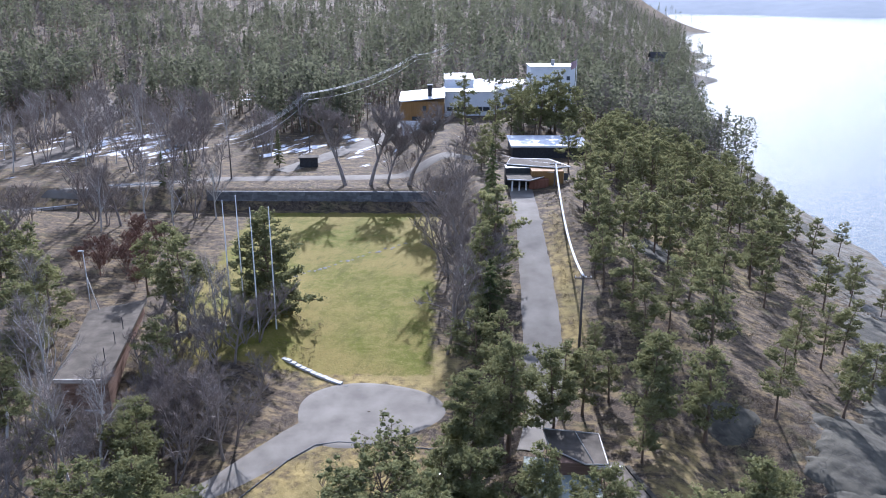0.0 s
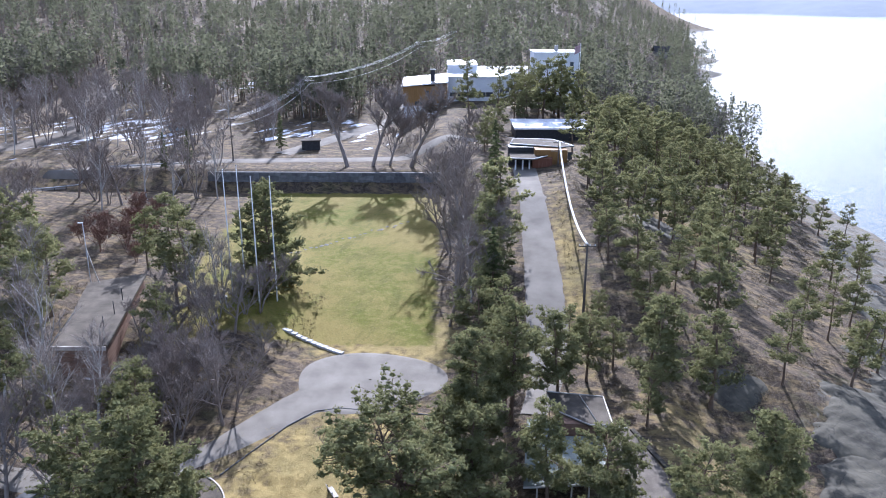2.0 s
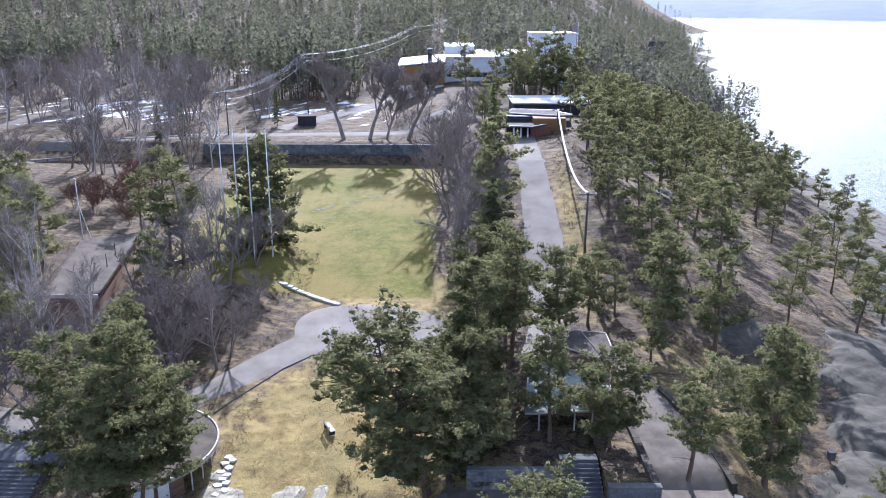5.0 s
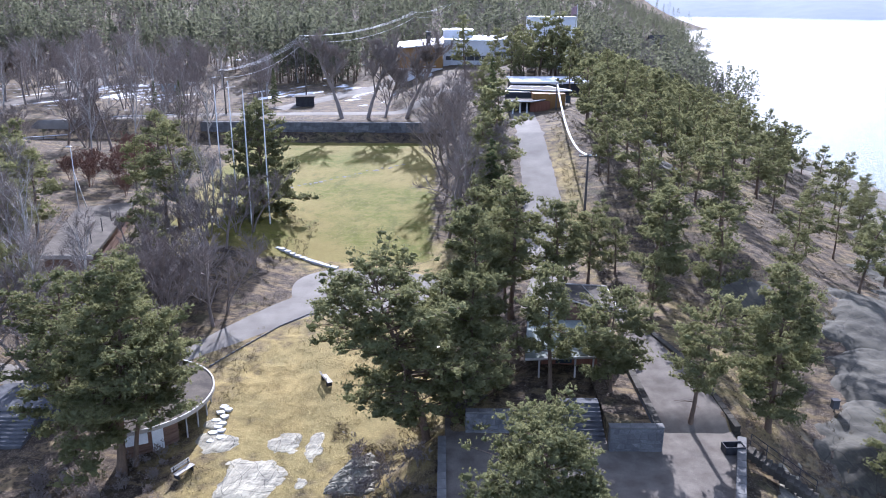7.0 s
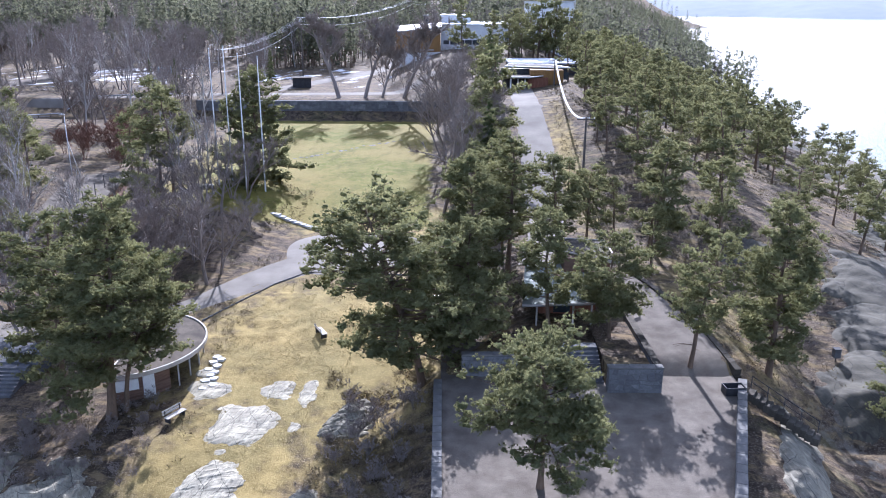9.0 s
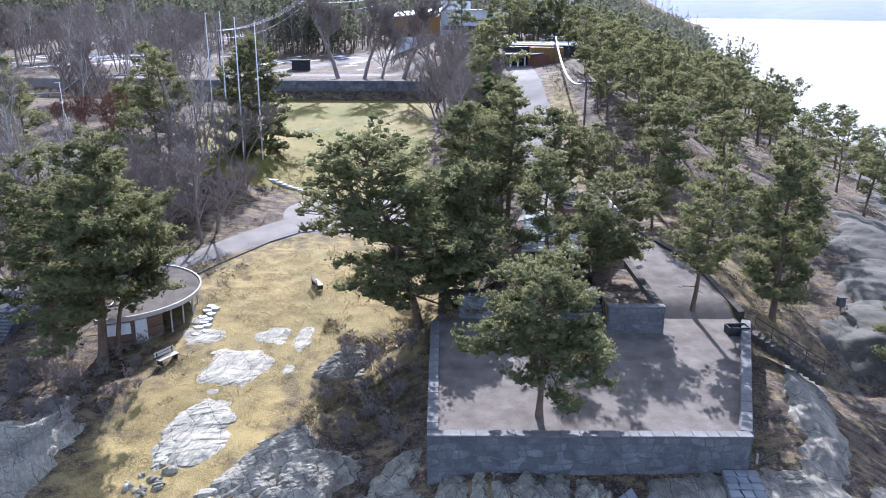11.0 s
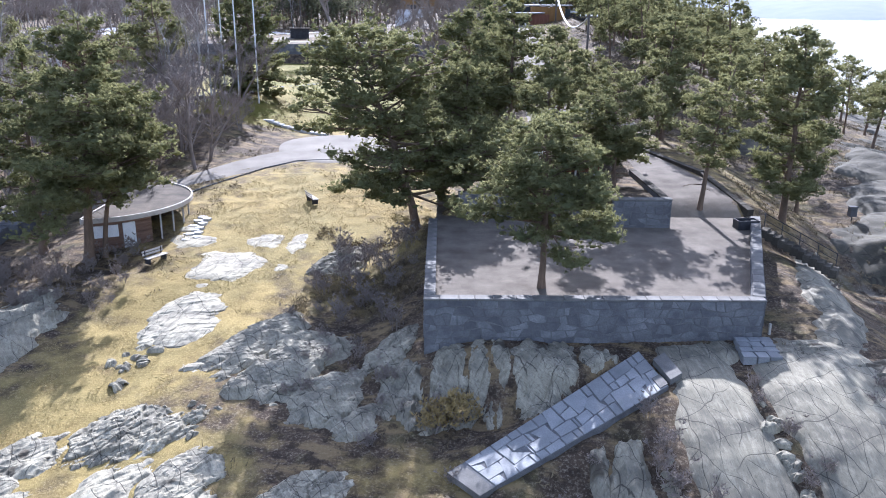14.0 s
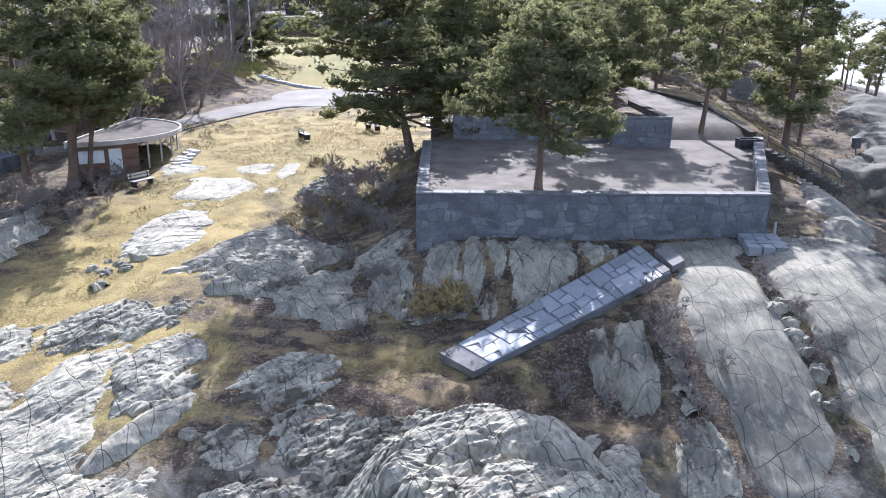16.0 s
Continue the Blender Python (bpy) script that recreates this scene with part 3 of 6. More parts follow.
def bare_meshes(seed, h=9.0, stems=1, spread=.55, twigs=900, radius=.13, bark=None, droop=0.0, thick=.011, twigmat=None, kids=(11, 6)):
    """Stem with boughs, and the twigs, of a leafless tree."""
    rng = np.random.default_rng(seed)
    wood, ends = [], []

    def grow(p, d, ln, r, level):
        n = 5 if level < 2 else 3
        pts = [p]
        for k in range(n - 1):
            d = d + rng.normal(0, .13, 3) + np.array([0, 0, .06 - droop * level * .08])
            d = d / np.linalg.norm(d)
            pts.append(pts[-1] + d * ln / (n - 1))
        pts = np.array(pts)
        wood.append(tube(pts, r * np.linspace(1, .45, n), 6 if level == 0 else 4 if level == 1 else 3, False))
        if level >= 2:
            ends.append(pts)
            return
        for k in range(kids[level]):
            e = rng.uniform(.28 if level == 0 else .2, 1)
            q = np.array([np.interp(e * (n - 1), range(n), pts[:, m]) for m in range(3)])
            a = rng.uniform(0, 6.28)
            side = np.array([math.cos(a), math.sin(a), rng.uniform(.1, .7)])
            nd = d * rng.uniform(.35, .8) + side * spread * 1.3
            grow(q, nd / np.linalg.norm(nd), ln * (1 - .45 * e) * rng.uniform(.38, .62), r * (.5 - .2 * e), level + 1)

    for k in range(stems):
        a = k * 6.28 / stems + rng.uniform(-.4, .4)
        d = np.array([math.cos(a) * .25 * (stems > 1), math.sin(a) * .25 * (stems > 1), 1.])
        grow(np.array([d[0] * .5, d[1] * .5, -.3]), d, h * .8 * rng.uniform(.85, 1.05), radius / math.sqrt(stems) * 1.1, 0)
    ends = np.array(ends)
    i, e = rng.integers(0, len(ends), twigs), rng.uniform(0, 2, twigs)
    k = np.minimum(e.astype(int), 1)
    p = ends[i, k] + (ends[i, k + 1] - ends[i, k]) * (e - k)[:, None]
    d = (ends[i, k + 1] - ends[i, k])
    d = d / np.linalg.norm(d, axis=1)[:, None] + rng.normal(0, .55, (twigs, 3)) + np.array([0, 0, .25 - droop])
    d /= np.linalg.norm(d, axis=1)[:, None]
    ln = rng.uniform(.25, .95, (twigs, 1)) * h / 9
    s = np.cross(d, rng.normal(size=(twigs, 3)))
    s /= np.linalg.norm(s, axis=1)[:, None]
    v = np.stack([p + s * thick, p - s * thick, p + d * ln], 1)
    f = np.arange(twigs * 3).reshape(-1, 3)
    wv, wf = join(wood)
    return tri_mesh("trunk", wv, wf, [bark or M_TWIG], True), tri_mesh("twigs", v.reshape(-1, 3), f, [twigmat or M_TWIG])


def box(bm, x0, x1, y0, y1, z0, z1, bevel=0.0):
    r = bmesh.ops.create_cube(bm, size=1, matrix=Matrix.Translation(((x0 + x1) / 2, (y0 + y1) / 2, (z0 + z1) / 2)) @ Matrix.Diagonal((abs(x1 - x0), abs(y1 - y0), abs(z1 - z0), 1)))
    if bevel:
        ed = list({e for v in r["verts"] for e in v.link_edges})
        bmesh.ops.bevel(bm, geom=ed, offset=bevel, segments=1, affect="EDGES", profile=.5)
    return bm


def boxed(*size, bevel=0.0):
    return box(bmesh.new(), *size, bevel=bevel)


def bar_mesh(name, path, radius, material, sides=6):
    v, f = tube(path, [radius] * len(path) if np.isscalar(radius) else radius, sides)
    return tri_mesh(name, v, f, [material], True)


def cells(a, b, seed):
    """Over arrays: the nearest of a grid of shifted sites: its hash, two more, the offset from it, and how near the border is."""
    ia, ib = np.floor(a), np.floor(b)
    best, second = np.full(a.shape, 9.0), np.full(a.shape, 9.0)
    out = [np.zeros(a.shape) for _ in range(5)]
    for p in (-1, 0, 1):
        for q in (-1, 0, 1):
            ca, cb = ia + p, ib + q
            da, db = a - ca - hash2(ca, cb, seed), b - cb - hash2(ca, cb, seed + 1)
            d = da * da + db * db
            nearer = d < best
            second = np.where(nearer, best, np.minimum(second, d))
            best = np.where(nearer, d, best)
            for k, v in enumerate((hash2(ca, cb, seed + 2), hash2(ca, cb, seed + 3), hash2(ca, cb, seed + 4), da, db)):
                out[k] = np.where(nearer, v, out[k])
    return (*out, np.sqrt(second) - np.sqrt(best))


def rock_mesh(name, seed, rx, ry, h, turn=0.0, rough=.5, strata=.5, res=.2, material=None, sink=.5, blocky=0.0, lay=.5, at=None, square=2.0, plateau=2.6):
    """Bedrock with overlapping sheets along its strata, broken into blocks; at: its place, over whose ground it is draped."""
    nx, ny = max(12, int(2.3 * rx / res)), max(12, int(2.3 * ry / res))
    u, v = np.meshgrid(np.linspace(-1.15, 1.15, nx), np.linspace(-1.15, 1.15, ny))
    x, y = u * rx, v * ry
    c, s = math.cos(lay), math.sin(lay)
    a, b = (x * c + y * s), (-x * s + y * c)
    warp = .3 * fbm(x / 2.4, y / 2.4, seed + 3, 2)
    fit = min(1.0, .45 + .35 * min(rx, ry))
    sizes = ((1.9, .95), (.8, .42), (.34, .2))
    layers = [cells(a / (la * fit) + warp, b / (lb * fit) - warp, seed + sd) for sd, (la, lb) in zip((5, 25, 45), sizes)]
    # whole blocks stand or fall at the rim, so that its outline is broken along the joints
    us, vs = u, v
    keep = min(.5, .14 + blocky)
    for (c1, c2, c3, da, db, gap), (la, lb), w in zip(layers[:2], sizes, (.55 * keep, .5 * keep)):
        us, vs = us - w * fit * (c * da * la - s * db * lb) / rx, vs - w * fit * (s * da * la + c * db * lb) / ry
    rim = (np.abs(us) ** square + np.abs(vs) ** square) ** (1 / square) * 1.05 + (.22 if square < 3 else .1) * fbm(x / (.9 * min(rx, 3)) + seed, y / (.9 * min(ry, 3)), seed, 4) + .12 * keep * (layers[1][0] - .5)
    dome = np.clip(1 - np.abs(rim) ** plateau, -.8, 1)
    body = np.clip(dome * 2.2 + .35, 0, 1)
    # sheets: a long gentle back and a short drop
    sheet = (b / (1.1 * fit) + .9 * fbm(a / 3.5, b / 3.5, seed + 17, 3)) % 1.0
    sheet = np.where(sheet < .86, sheet / .86, (1 - sheet) / .14)
    relief = (.10 * strata + .12 * blocky) * fit * (sheet - .5)
    for (c1, c2, c3, da, db, gap), (la, lb), lift, tilt, groove in zip(layers, sizes, (.15, .1, .055), (.42, .46, .46), (.08, .06, .03)):
        big = (.06 * strata + .95 * blocky) * min(1.0, .4 + h)
        relief = relief + big * fit * (lift * (c1 - .5) * 2 + tilt * lb * ((c2 - .5) * da * la / lb * .4 + (c3 - .6) * db))
        relief = relief - groove * (.15 * rough + blocky) * np.clip(1 - gap / .06, 0, 1)
    grain = (.15 - .1 * min(1, 2 * blocky)) * rough * fbm(x / 1.7, y / 1.7, seed + 11, 2) + .04 * rough * fbm(a / .6, b / .2, seed + 13, 3) - .05 * (rough > .7) * np.abs(fbm(a / 1.2, b / .5, seed + 15, 3))
    z = h * (.95 * dome - .22) + body * (relief + grain) - sink * .5 * np.clip(rim - 1, 0, 1)
    ct, stn = math.cos(turn), math.sin(turn)
    X, Y = x * ct - y * stn, x * stn + y * ct
    if at:
        z = z + ground(at[0] + X, at[1] + Y) - gz(*at)
    me = grid_mesh(name, X, Y, z, material or M_ROCK, smooth=blocky < .1)
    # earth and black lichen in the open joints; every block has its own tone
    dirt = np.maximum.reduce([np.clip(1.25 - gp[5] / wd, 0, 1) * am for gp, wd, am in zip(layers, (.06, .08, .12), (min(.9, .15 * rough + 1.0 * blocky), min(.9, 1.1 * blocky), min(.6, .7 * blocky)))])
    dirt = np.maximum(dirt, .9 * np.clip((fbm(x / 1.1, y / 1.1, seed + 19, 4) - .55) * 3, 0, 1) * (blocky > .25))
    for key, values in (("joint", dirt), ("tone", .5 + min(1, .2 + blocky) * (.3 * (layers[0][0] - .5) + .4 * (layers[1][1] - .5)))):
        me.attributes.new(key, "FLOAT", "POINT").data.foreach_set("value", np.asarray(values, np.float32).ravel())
    return me


# --- roads, lanes and paths ---
def strip(name, pts, width, material, lift=.07, label="", category="road", kind="structure", step=.7, across=7):
    """A band laid along a line over the ground; width may be one number or one a point."""
    pts = np.array(pts, float)
    wd = np.broadcast_to(np.asarray(width, float), (len(pts),))
    seg = np.concatenate([[0], np.cumsum(np.linalg.norm(np.diff(pts, axis=0), axis=1))])
    s = np.arange(0, seg[-1], step)
    k = np.linspace(0, 1, 4)
    px, py = np.interp(s, seg, pts[:, 0]), np.interp(s, seg, pts[:, 1])
    for _ in range(10):
        px[1:-1], py[1:-1] = (px[:-2] + 2 * px[1:-1] + px[2:]) / 4, (py[:-2] + 2 * py[1:-1] + py[2:]) / 4
    w = np.interp(s, seg, wd) / 2
    dx, dy = np.gradient(px), np.gradient(py)
    ln = np.hypot(dx, dy)
    nx, ny = dy / ln, -dx / ln
    k = np.linspace(-1, 1, across)[None, :]
    jag = .12 * vnoise(s / 1.7, s * 0, 4)[:, None] * k
    X, Y = px[:, None] + nx[:, None] * (k * w[:, None] + jag), py[:, None] + ny[:, None] * (k * w[:, None] + jag)
    Z = ground(X, Y) + lift - .16 * (np.abs(k) > .99)
    return tagged(part(name, grid_mesh(name, X, Y, Z, material)), label, category, kind=kind)


strip("road", LANE, [5.2, 4.9, 5.6, 6.0, 6.2, 4.4, 3.4], M_ASPHALT, .09, "straight grey asphalt lane climbing between pines")
a = np.linspace(0, 2 * np.pi, 61)
q = np.linspace(.02, 1, 16)[:, None]
rad = (1 + .05 * np.sin(3 * a + 1))[None, :]
TX, TY = -9.2 + q * 9.3 * rad * np.cos(a), 84.6 + q * 7.4 * rad * np.sin(a) * (1 - .18 * np.cos(a) * (np.sin(a) < 0))
tagged(part("road", grid_mesh("turning_place", TX, TY, ground(TX, TY) + .075 - .16 * (q > .99), M_ASPHALT)), "pale worn asphalt turning place below the lawn", "road", kind="structure")
strip("road", DOWN, [9, 6.4, 5.0, 4.2, 3.8, 3.8, 4], M_ASPHALT, .085, "narrow asphalt lane curving down past the hut")
strip("road", [(-170, 122), (-130, 140), (-96, 158), (-75, 171), (-52, 178.5), (-20, 180.5), (8, 184)], 5.2, M_ASPHALT, .1, "asphalt road above the retaining wall")
strip("road", [(-40, 186), (-30, 204), (-18, 226), (-14, 240), (-16, 262)], [5, 6, 7, 6, 5], M_ASPHALT, .12, "bright asphalt drive up to the houses")
strip("road", [(-122, 178), (-100, 205), (-112, 262), (-135, 300)], [10, 12, 10, 9], M_GRAVEL, .1, "pale gravel parking ground with thawing snow", "car park")
strip("road", FOOT, [1.8, 3.0, 5.0, 6.4, 6.4], M_GRAVEL, .1, "gravel path beside the low stone wall", "path")
# dark kerb stones along the turning place
kerb = thing("kerb", "low dark stone kerb along the asphalt edge", "kerb")
for k in range(46):
    s = k / 45
    x, y = np.interp(s, [0, .3, .45, .6, 1], [-22.2, -17.3, -14.6, -12, -1.5]), np.interp(s, [0, .3, .45, .6, 1], [66.6, 74.6, 77.6, 78.2, 76.9])
    x2, y2 = np.interp(s + .01, [0, .3, .45, .6, 1], [-22.2, -17.3, -14.6, -12, -1.5]), np.interp(s + .01, [0, .3, .45, .6, 1], [66.6, 74.6, 77.6, 78.2, 76.9])
    if k == 0:
        kerb_mesh = part("kerb_stone", boxed(-.3, .3, -.06, .06, -.25, .07, bevel=.02), M_MORTAR, kerb)
        kb = kerb_mesh
    else:
        kb = new("kerb_stone", kerb_mesh.data)
        kb.parent = kerb
    kb.matrix_world = pose(x, y, gz(x, y) + .05, 0, 0, math.degrees(math.atan2(y2 - y, x2 - x)) + 3 * math.sin(k * 7))


# --- stone terrace ---
FLOOR_A, FLOOR_B = 7.12, 7.62          # floor rises a little inland


def floor_z(y):
    return FLOOR_A + (FLOOR_B - FLOOR_A) * (y - 35.5) / 15.5


def masonry(parent, x0, x1, z0, z1, seed, at, height=.42, length=.62, proud=.028):
    """Rubble stones between wavy bed joints over a wall face; at(u, z, out) gives the place."""
    rng = np.random.default_rng(seed)
    rows = max(2, round((z1 - z0) / height))

    def bed(k, u):
        z = z0 + (z1 - z0) * k / rows
        return z if k in (0, rows) else z + height * (.42 * float(vnoise(u * .9 / length, k * 3.7, seed)) + .2 * float(vnoise(u * 2.3 / length, k * 5.1, seed + 1)))

    for k in range(rows):
        u = x0 - rng.uniform(0, length * .6)
        tilt = rng.uniform(-.1, .1)
        while u < x1:
            ln = length * rng.uniform(.45, 1.6)
            nxt = rng.uniform(-.13, .13)
            a, b = max(u, x0), min(u + ln, x1)
            if b - a > .12:
                g = .018
                rim = [(a + g + tilt, bed(k, a) + g), ((a + b) / 2, bed(k, (a + b) / 2) + g), (b - g + nxt, bed(k, b) + g), (b - g - nxt, bed(k + 1, b) - g), ((a + b) / 2, bed(k + 1, (a + b) / 2) - g), (a + g - tilt, bed(k + 1, a) - g)]
                poly = [np.array((min(max(p[0], x0 + .004), x1 - .004), p[1])) for p in rim]
                mid = np.mean(poly, 0)
                out = proud * rng.uniform(.4, 1.4)
                n = len(poly)
                back = [at(p[0], p[1], -.02) for p in poly]
                front = [at(*(mid + (p - mid) * .92), out * rng.uniform(.7, 1.1)) for p in poly]
                v = np.array(back + front + [at(mid[0], mid[1], out * 1.2)])
                f = []
                for m in range(n):
                    q = (m + 1) % n
                    f += [(m, q, n + q), (m, n + q, n + m), (n + m, n + q, 2 * n)]
                part("stone", tri_mesh("stone", v, f, [M_STONE]), None, parent)
            u += ln
            tilt = nxt


terrace = thing("terrace", "raised stone terrace with gravel floor and low parapets on bedrock", "terrace")
tagged(terrace, kind="structure")
X, Y = np.meshgrid(np.linspace(0, 1, 60), np.linspace(35.4, 57, 60))
X = .05 + X * (np.minimum(16.55 + (Y - 35.4) * .364, 22.1) - .05)
part("terrace_floor", grid_mesh("terrace_floor", X, Y, np.where(Y < 51, floor_z(Y), floor_z(51) + (Y - 51) * .05) + .03 * fbm(X / 2, Y / 2, 41, 3), M_GRAVEL), None, terrace, "pinkish grey gravel floor")
front = part("front_wall", boxed(-.45, 17.0, 34.95, 35.5, 2.6, 7.52), M_MORTAR, terrace, "rubble stone front wall")
left = part("side_wall", boxed(-.45, .1, 35.5, 51, 3.0, 7.52), M_MORTAR, terrace)
right = part("side_wall", tri_mesh("side_wall", [(16.5, 35.5, 2.6), (17.05, 34.95, 2.6), (22.6, 50.2, 3), (22.0, 50.4, 3), (16.5, 35.5, 7.52), (17.05, 34.95, 7.52), (22.6, 50.2, 8.0), (22.0, 50.4, 8.0)],
             [(0, 1, 5, 4), (1, 2, 6, 5), (2, 3, 7, 6), (3, 0, 4, 7), (4, 5, 6, 7)], [M_MORTAR], size=4), None, terrace, "oblique stone parapet")
masonry(front, -.45, 17.0, 4.6, 7.5, 3, lambda u, z, o: (u, 34.95 - o, z))
masonry(left, 35.0, 51, 5.4, 7.5, 4, lambda u, z, o: (-.45 - o, u, z), .45, .7)
dr = np.array([5.55, 15.25]) / math.hypot(5.55, 15.25)
masonry(right, 0, 16.2, 5.2, 7.5, 5, lambda u, z, o: (17.05 + dr[0] * u + dr[1] * o, 34.95 + dr[1] * u - dr[0] * o, z + u * .02), .45, .7)


def coping(parent, p, q, width, step=.95, seed=1, thick=.1, material=None):
    rng = np.random.default_rng(seed)
    p, q = np.array(p, float), np.array(q, float)
    ln = np.linalg.norm(q - p)
    u = 0.0
    while u < ln - .1:
        w = min(step * rng.uniform(.7, 1.3), ln - u)
        c = p + (q - p) * (u + w / 2) / ln
        d = (q - p) / ln
        ob = part("coping_stone", boxed(-w / 2 + .008, w / 2 - .008, -width / 2, width / 2, 0, thick, bevel=.02), material or M_COPING, parent)
        ob.matrix_world = Matrix.Translation(c) @ Vector(d).to_track_quat("X", "Z").to_matrix().to_4x4() @ pose(0, rng.uniform(-.015, .015), rng.uniform(-.008, .006), 0, 0, rng.uniform(-.6, .6))
        u += w


coping(front, (-.48, 35.2, 7.52), (17.1, 35.2, 7.52), .62, seed=2)
coping(left, (-.18, 35.55, 7.52), (-.18, 51, 7.52), .62, seed=3)
coping(right, (16.9, 35.5, 7.52), (22.3, 50.3, 8.0), .62, seed=4)

# stone block with a planting bed, and the rear wall with steps
bed = thing("planter", "rubble stone planter with dry earth beside the terrace steps", "planter")
bw = part("wall", boxed(12.1, 16.0, 49.0, 49.6, 6.6, 9.45), M_MORTAR, bed)
part("wall", boxed(15.45, 16.0, 49.6, 59.5, 6.6, 9.45), M_MORTAR, bed)
part("earth", boxed(12.2, 15.45, 49.6, 59.4, 7.0, 9.1), M_GROUND, bed)
masonry(bw, 12.1, 16.0, 7.4, 9.4, 6, lambda u, z, o: (u, 49.0 - o, z), .4, .7, .03)
coping(bw, (12.05, 49.3, 9.45), (16.05, 49.3, 9.45), .66, 1.3, seed=5)
coping(bw, (15.72, 49.7, 9.45), (15.72, 59.5, 9.45), .58, 1.3, seed=6, material=M_DRYSTONE)
rear = tagged(thing("stone_wall", "shaded rubble stone wall at the back of the terrace", "wall"), kind="structure")
rw = part("wall", boxed(1.6, 9.0, 51.4, 52.0, 6.6, 9.3), M_MORTAR, rear)
masonry(rw, 1.6, 9.0, 7.5, 9.25, 7, lambda u, z, o: (u, 51.4 - o, z), .4, .7)
coping(rw, (1.6, 51.7, 9.3), (9.0, 51.7, 9.3), .64, 1.1, seed=8)
steps = thing("steps", "broad shaded stone steps up from the terrace", "steps")
for k in range(9):
    part("step", boxed(9.0 + .005 * k, 12.1 - .005 * k, 50.9 + .36 * k, 54.6 + .005 * k, 7.0 + .005 * k, 7.62 + .18 * (k + 1), bevel=.015), M_DARKCONC, steps)
steps.location = (0, -.6, 0)
low = tagged(thing("stone_wall", "low mossy stone wall along the gravel path", "wall"), kind="structure")
for p, q, sd in (((18.7, 69.2, 9.2), (21.4, 59.6, 8.9), 31), ((21.4, 59.5, 8.85), (22.4, 51.4, 7.75), 32)):
    coping(low, p, q, .5, .8, sd, .5, M_DRYSTONE)
    coping(low, (p[0], p[1], p[2] - .5), (q[0], q[1], q[2] - .5), .55, 1.0, sd + 5, .5, M_DRYSTONE)
bin_box = thing("fire_box", "dark square metal fire box on the terrace", "fire box")
bo = bmesh.new()
for a0 in ((-.75, .75, -.45, -.38), (-.75, .75, .38, .45), (-.75, -.68, -.38, .38), (.68, .75, -.38, .38)):
    box(bo, *a0, 0, .62, bevel=.01)
part("body", bo, M_DARK, bin_box)
part("base", boxed(-.7, .7, -.4, .4, 0.0, .1), M_DARK, bin_box)
bin_box.matrix_world = pose(21.2, 49.0, floor_z(49) + .0, 0, 0, 4)


# --- flagstone ramp ---
ramp = thing("flagstone_path", "sloping path of irregular grey slate flags over the rocks", "path")
rng = np.random.default_rng(11)
CORN = np.array([(2.15, 25.25, 2.72), (11.0, 30.3, 5.12), (10.35, 33.5, 5.42), (0.85, 26.85, 2.76)])


def on_ramp(u, v, lift=0.0):
    """u along from 0 to 1, v across from 0 to 1."""
    p = (CORN[0] * (1 - u) + CORN[1] * u) * (1 - v) + (CORN[3] * (1 - u) + CORN[2] * u) * v
    return (p[0], p[1], p[2] + lift)


def prism(name, low, high, material, parent, label=""):
    n = len(low)
    f = [(k, (k + 1) % n, n + (k + 1) % n, n + k) for k in range(n)] + [tuple(range(n, 2 * n))]
    me = bpy.data.meshes.new(name)
    me.from_pydata([tuple(p) for p in low] + [tuple(p) for p in high], [], f)
    me.materials.append(material)
    return part(name, me, None, parent, label)


prism("bed", [on_ramp(u, v, -.7) for u, v in ((0, 0), (1, 0), (1, 1), (0, 1))], [on_ramp(u, v, -.028) for u, v in ((0, 0), (1, 0), (1, 1), (0, 1))], M_MORTAR, ramp, "dark mortar bed")
NC, NR = 15, 4
us = np.concatenate([[0], np.cumsum(rng.uniform(.75, 1.25, NC))])
us = .065 + .935 * us / us[-1]
ub = us[:, None] + rng.uniform(-.024, .024, (NC + 1, NR)) + .016 * (np.arange(NR) % 2)[None, :]
ub[0], ub[-1] = .065, 1
vl = np.linspace(0, 1, NR + 1)[None, :] + rng.uniform(-.055, .055, (NC + 1, NR + 1))
vl[:, 0], vl[:, -1] = 0, 1
for m in range(NC):
    k = 0
    while k < NR:
        span = 2 if (k < NR - 1 and rng.uniform() < .3) else 1
        g = .004
        poly = [(ub[m, k] + g, vl[m, k] + .011), (ub[m + 1, k] - g, vl[m + 1, k] + .011)]
        for w in range(1, span):
            poly.append((ub[m + 1, k + w] - g, vl[m + 1, k + w]))
        poly += [(ub[m + 1, k + span - 1] - g, vl[m + 1, k + span] - .011), (ub[m, k + span - 1] + g, vl[m, k + span] - .011)]
        lift = rng.uniform(.0, .008)
        prism("flagstone", [on_ramp(*p, -.05) for p in poly], [on_ramp(*p, lift) for p in poly], M_FLAG, ramp)
        k += span
for quad, lf in ((((-.012, -.02), (.052, -.02), (.052, 1.0), (-.012, 1.0)), .01), (((1.02, .05), (1.09, .05), (1.09, .62), (1.02, .62)), .12), (((.955, .03), (1.0, .03), (1.0, .3), (.955, .3)), .05)):
    prism("landing_slab", [on_ramp(*p, lf - .3) for p in quad], [on_ramp(*p, lf) for p in quad], M_COPING, ramp, "pale concrete slab")


# --- round hut ---
hut = thing("hut", "round timber hut with a pale rimmed flat roof", "hut")
HX, HY, HR, HZ = -26.8, 58.6, 6.9, 4.1
hut.matrix_world = pose(HX, HY, HZ)


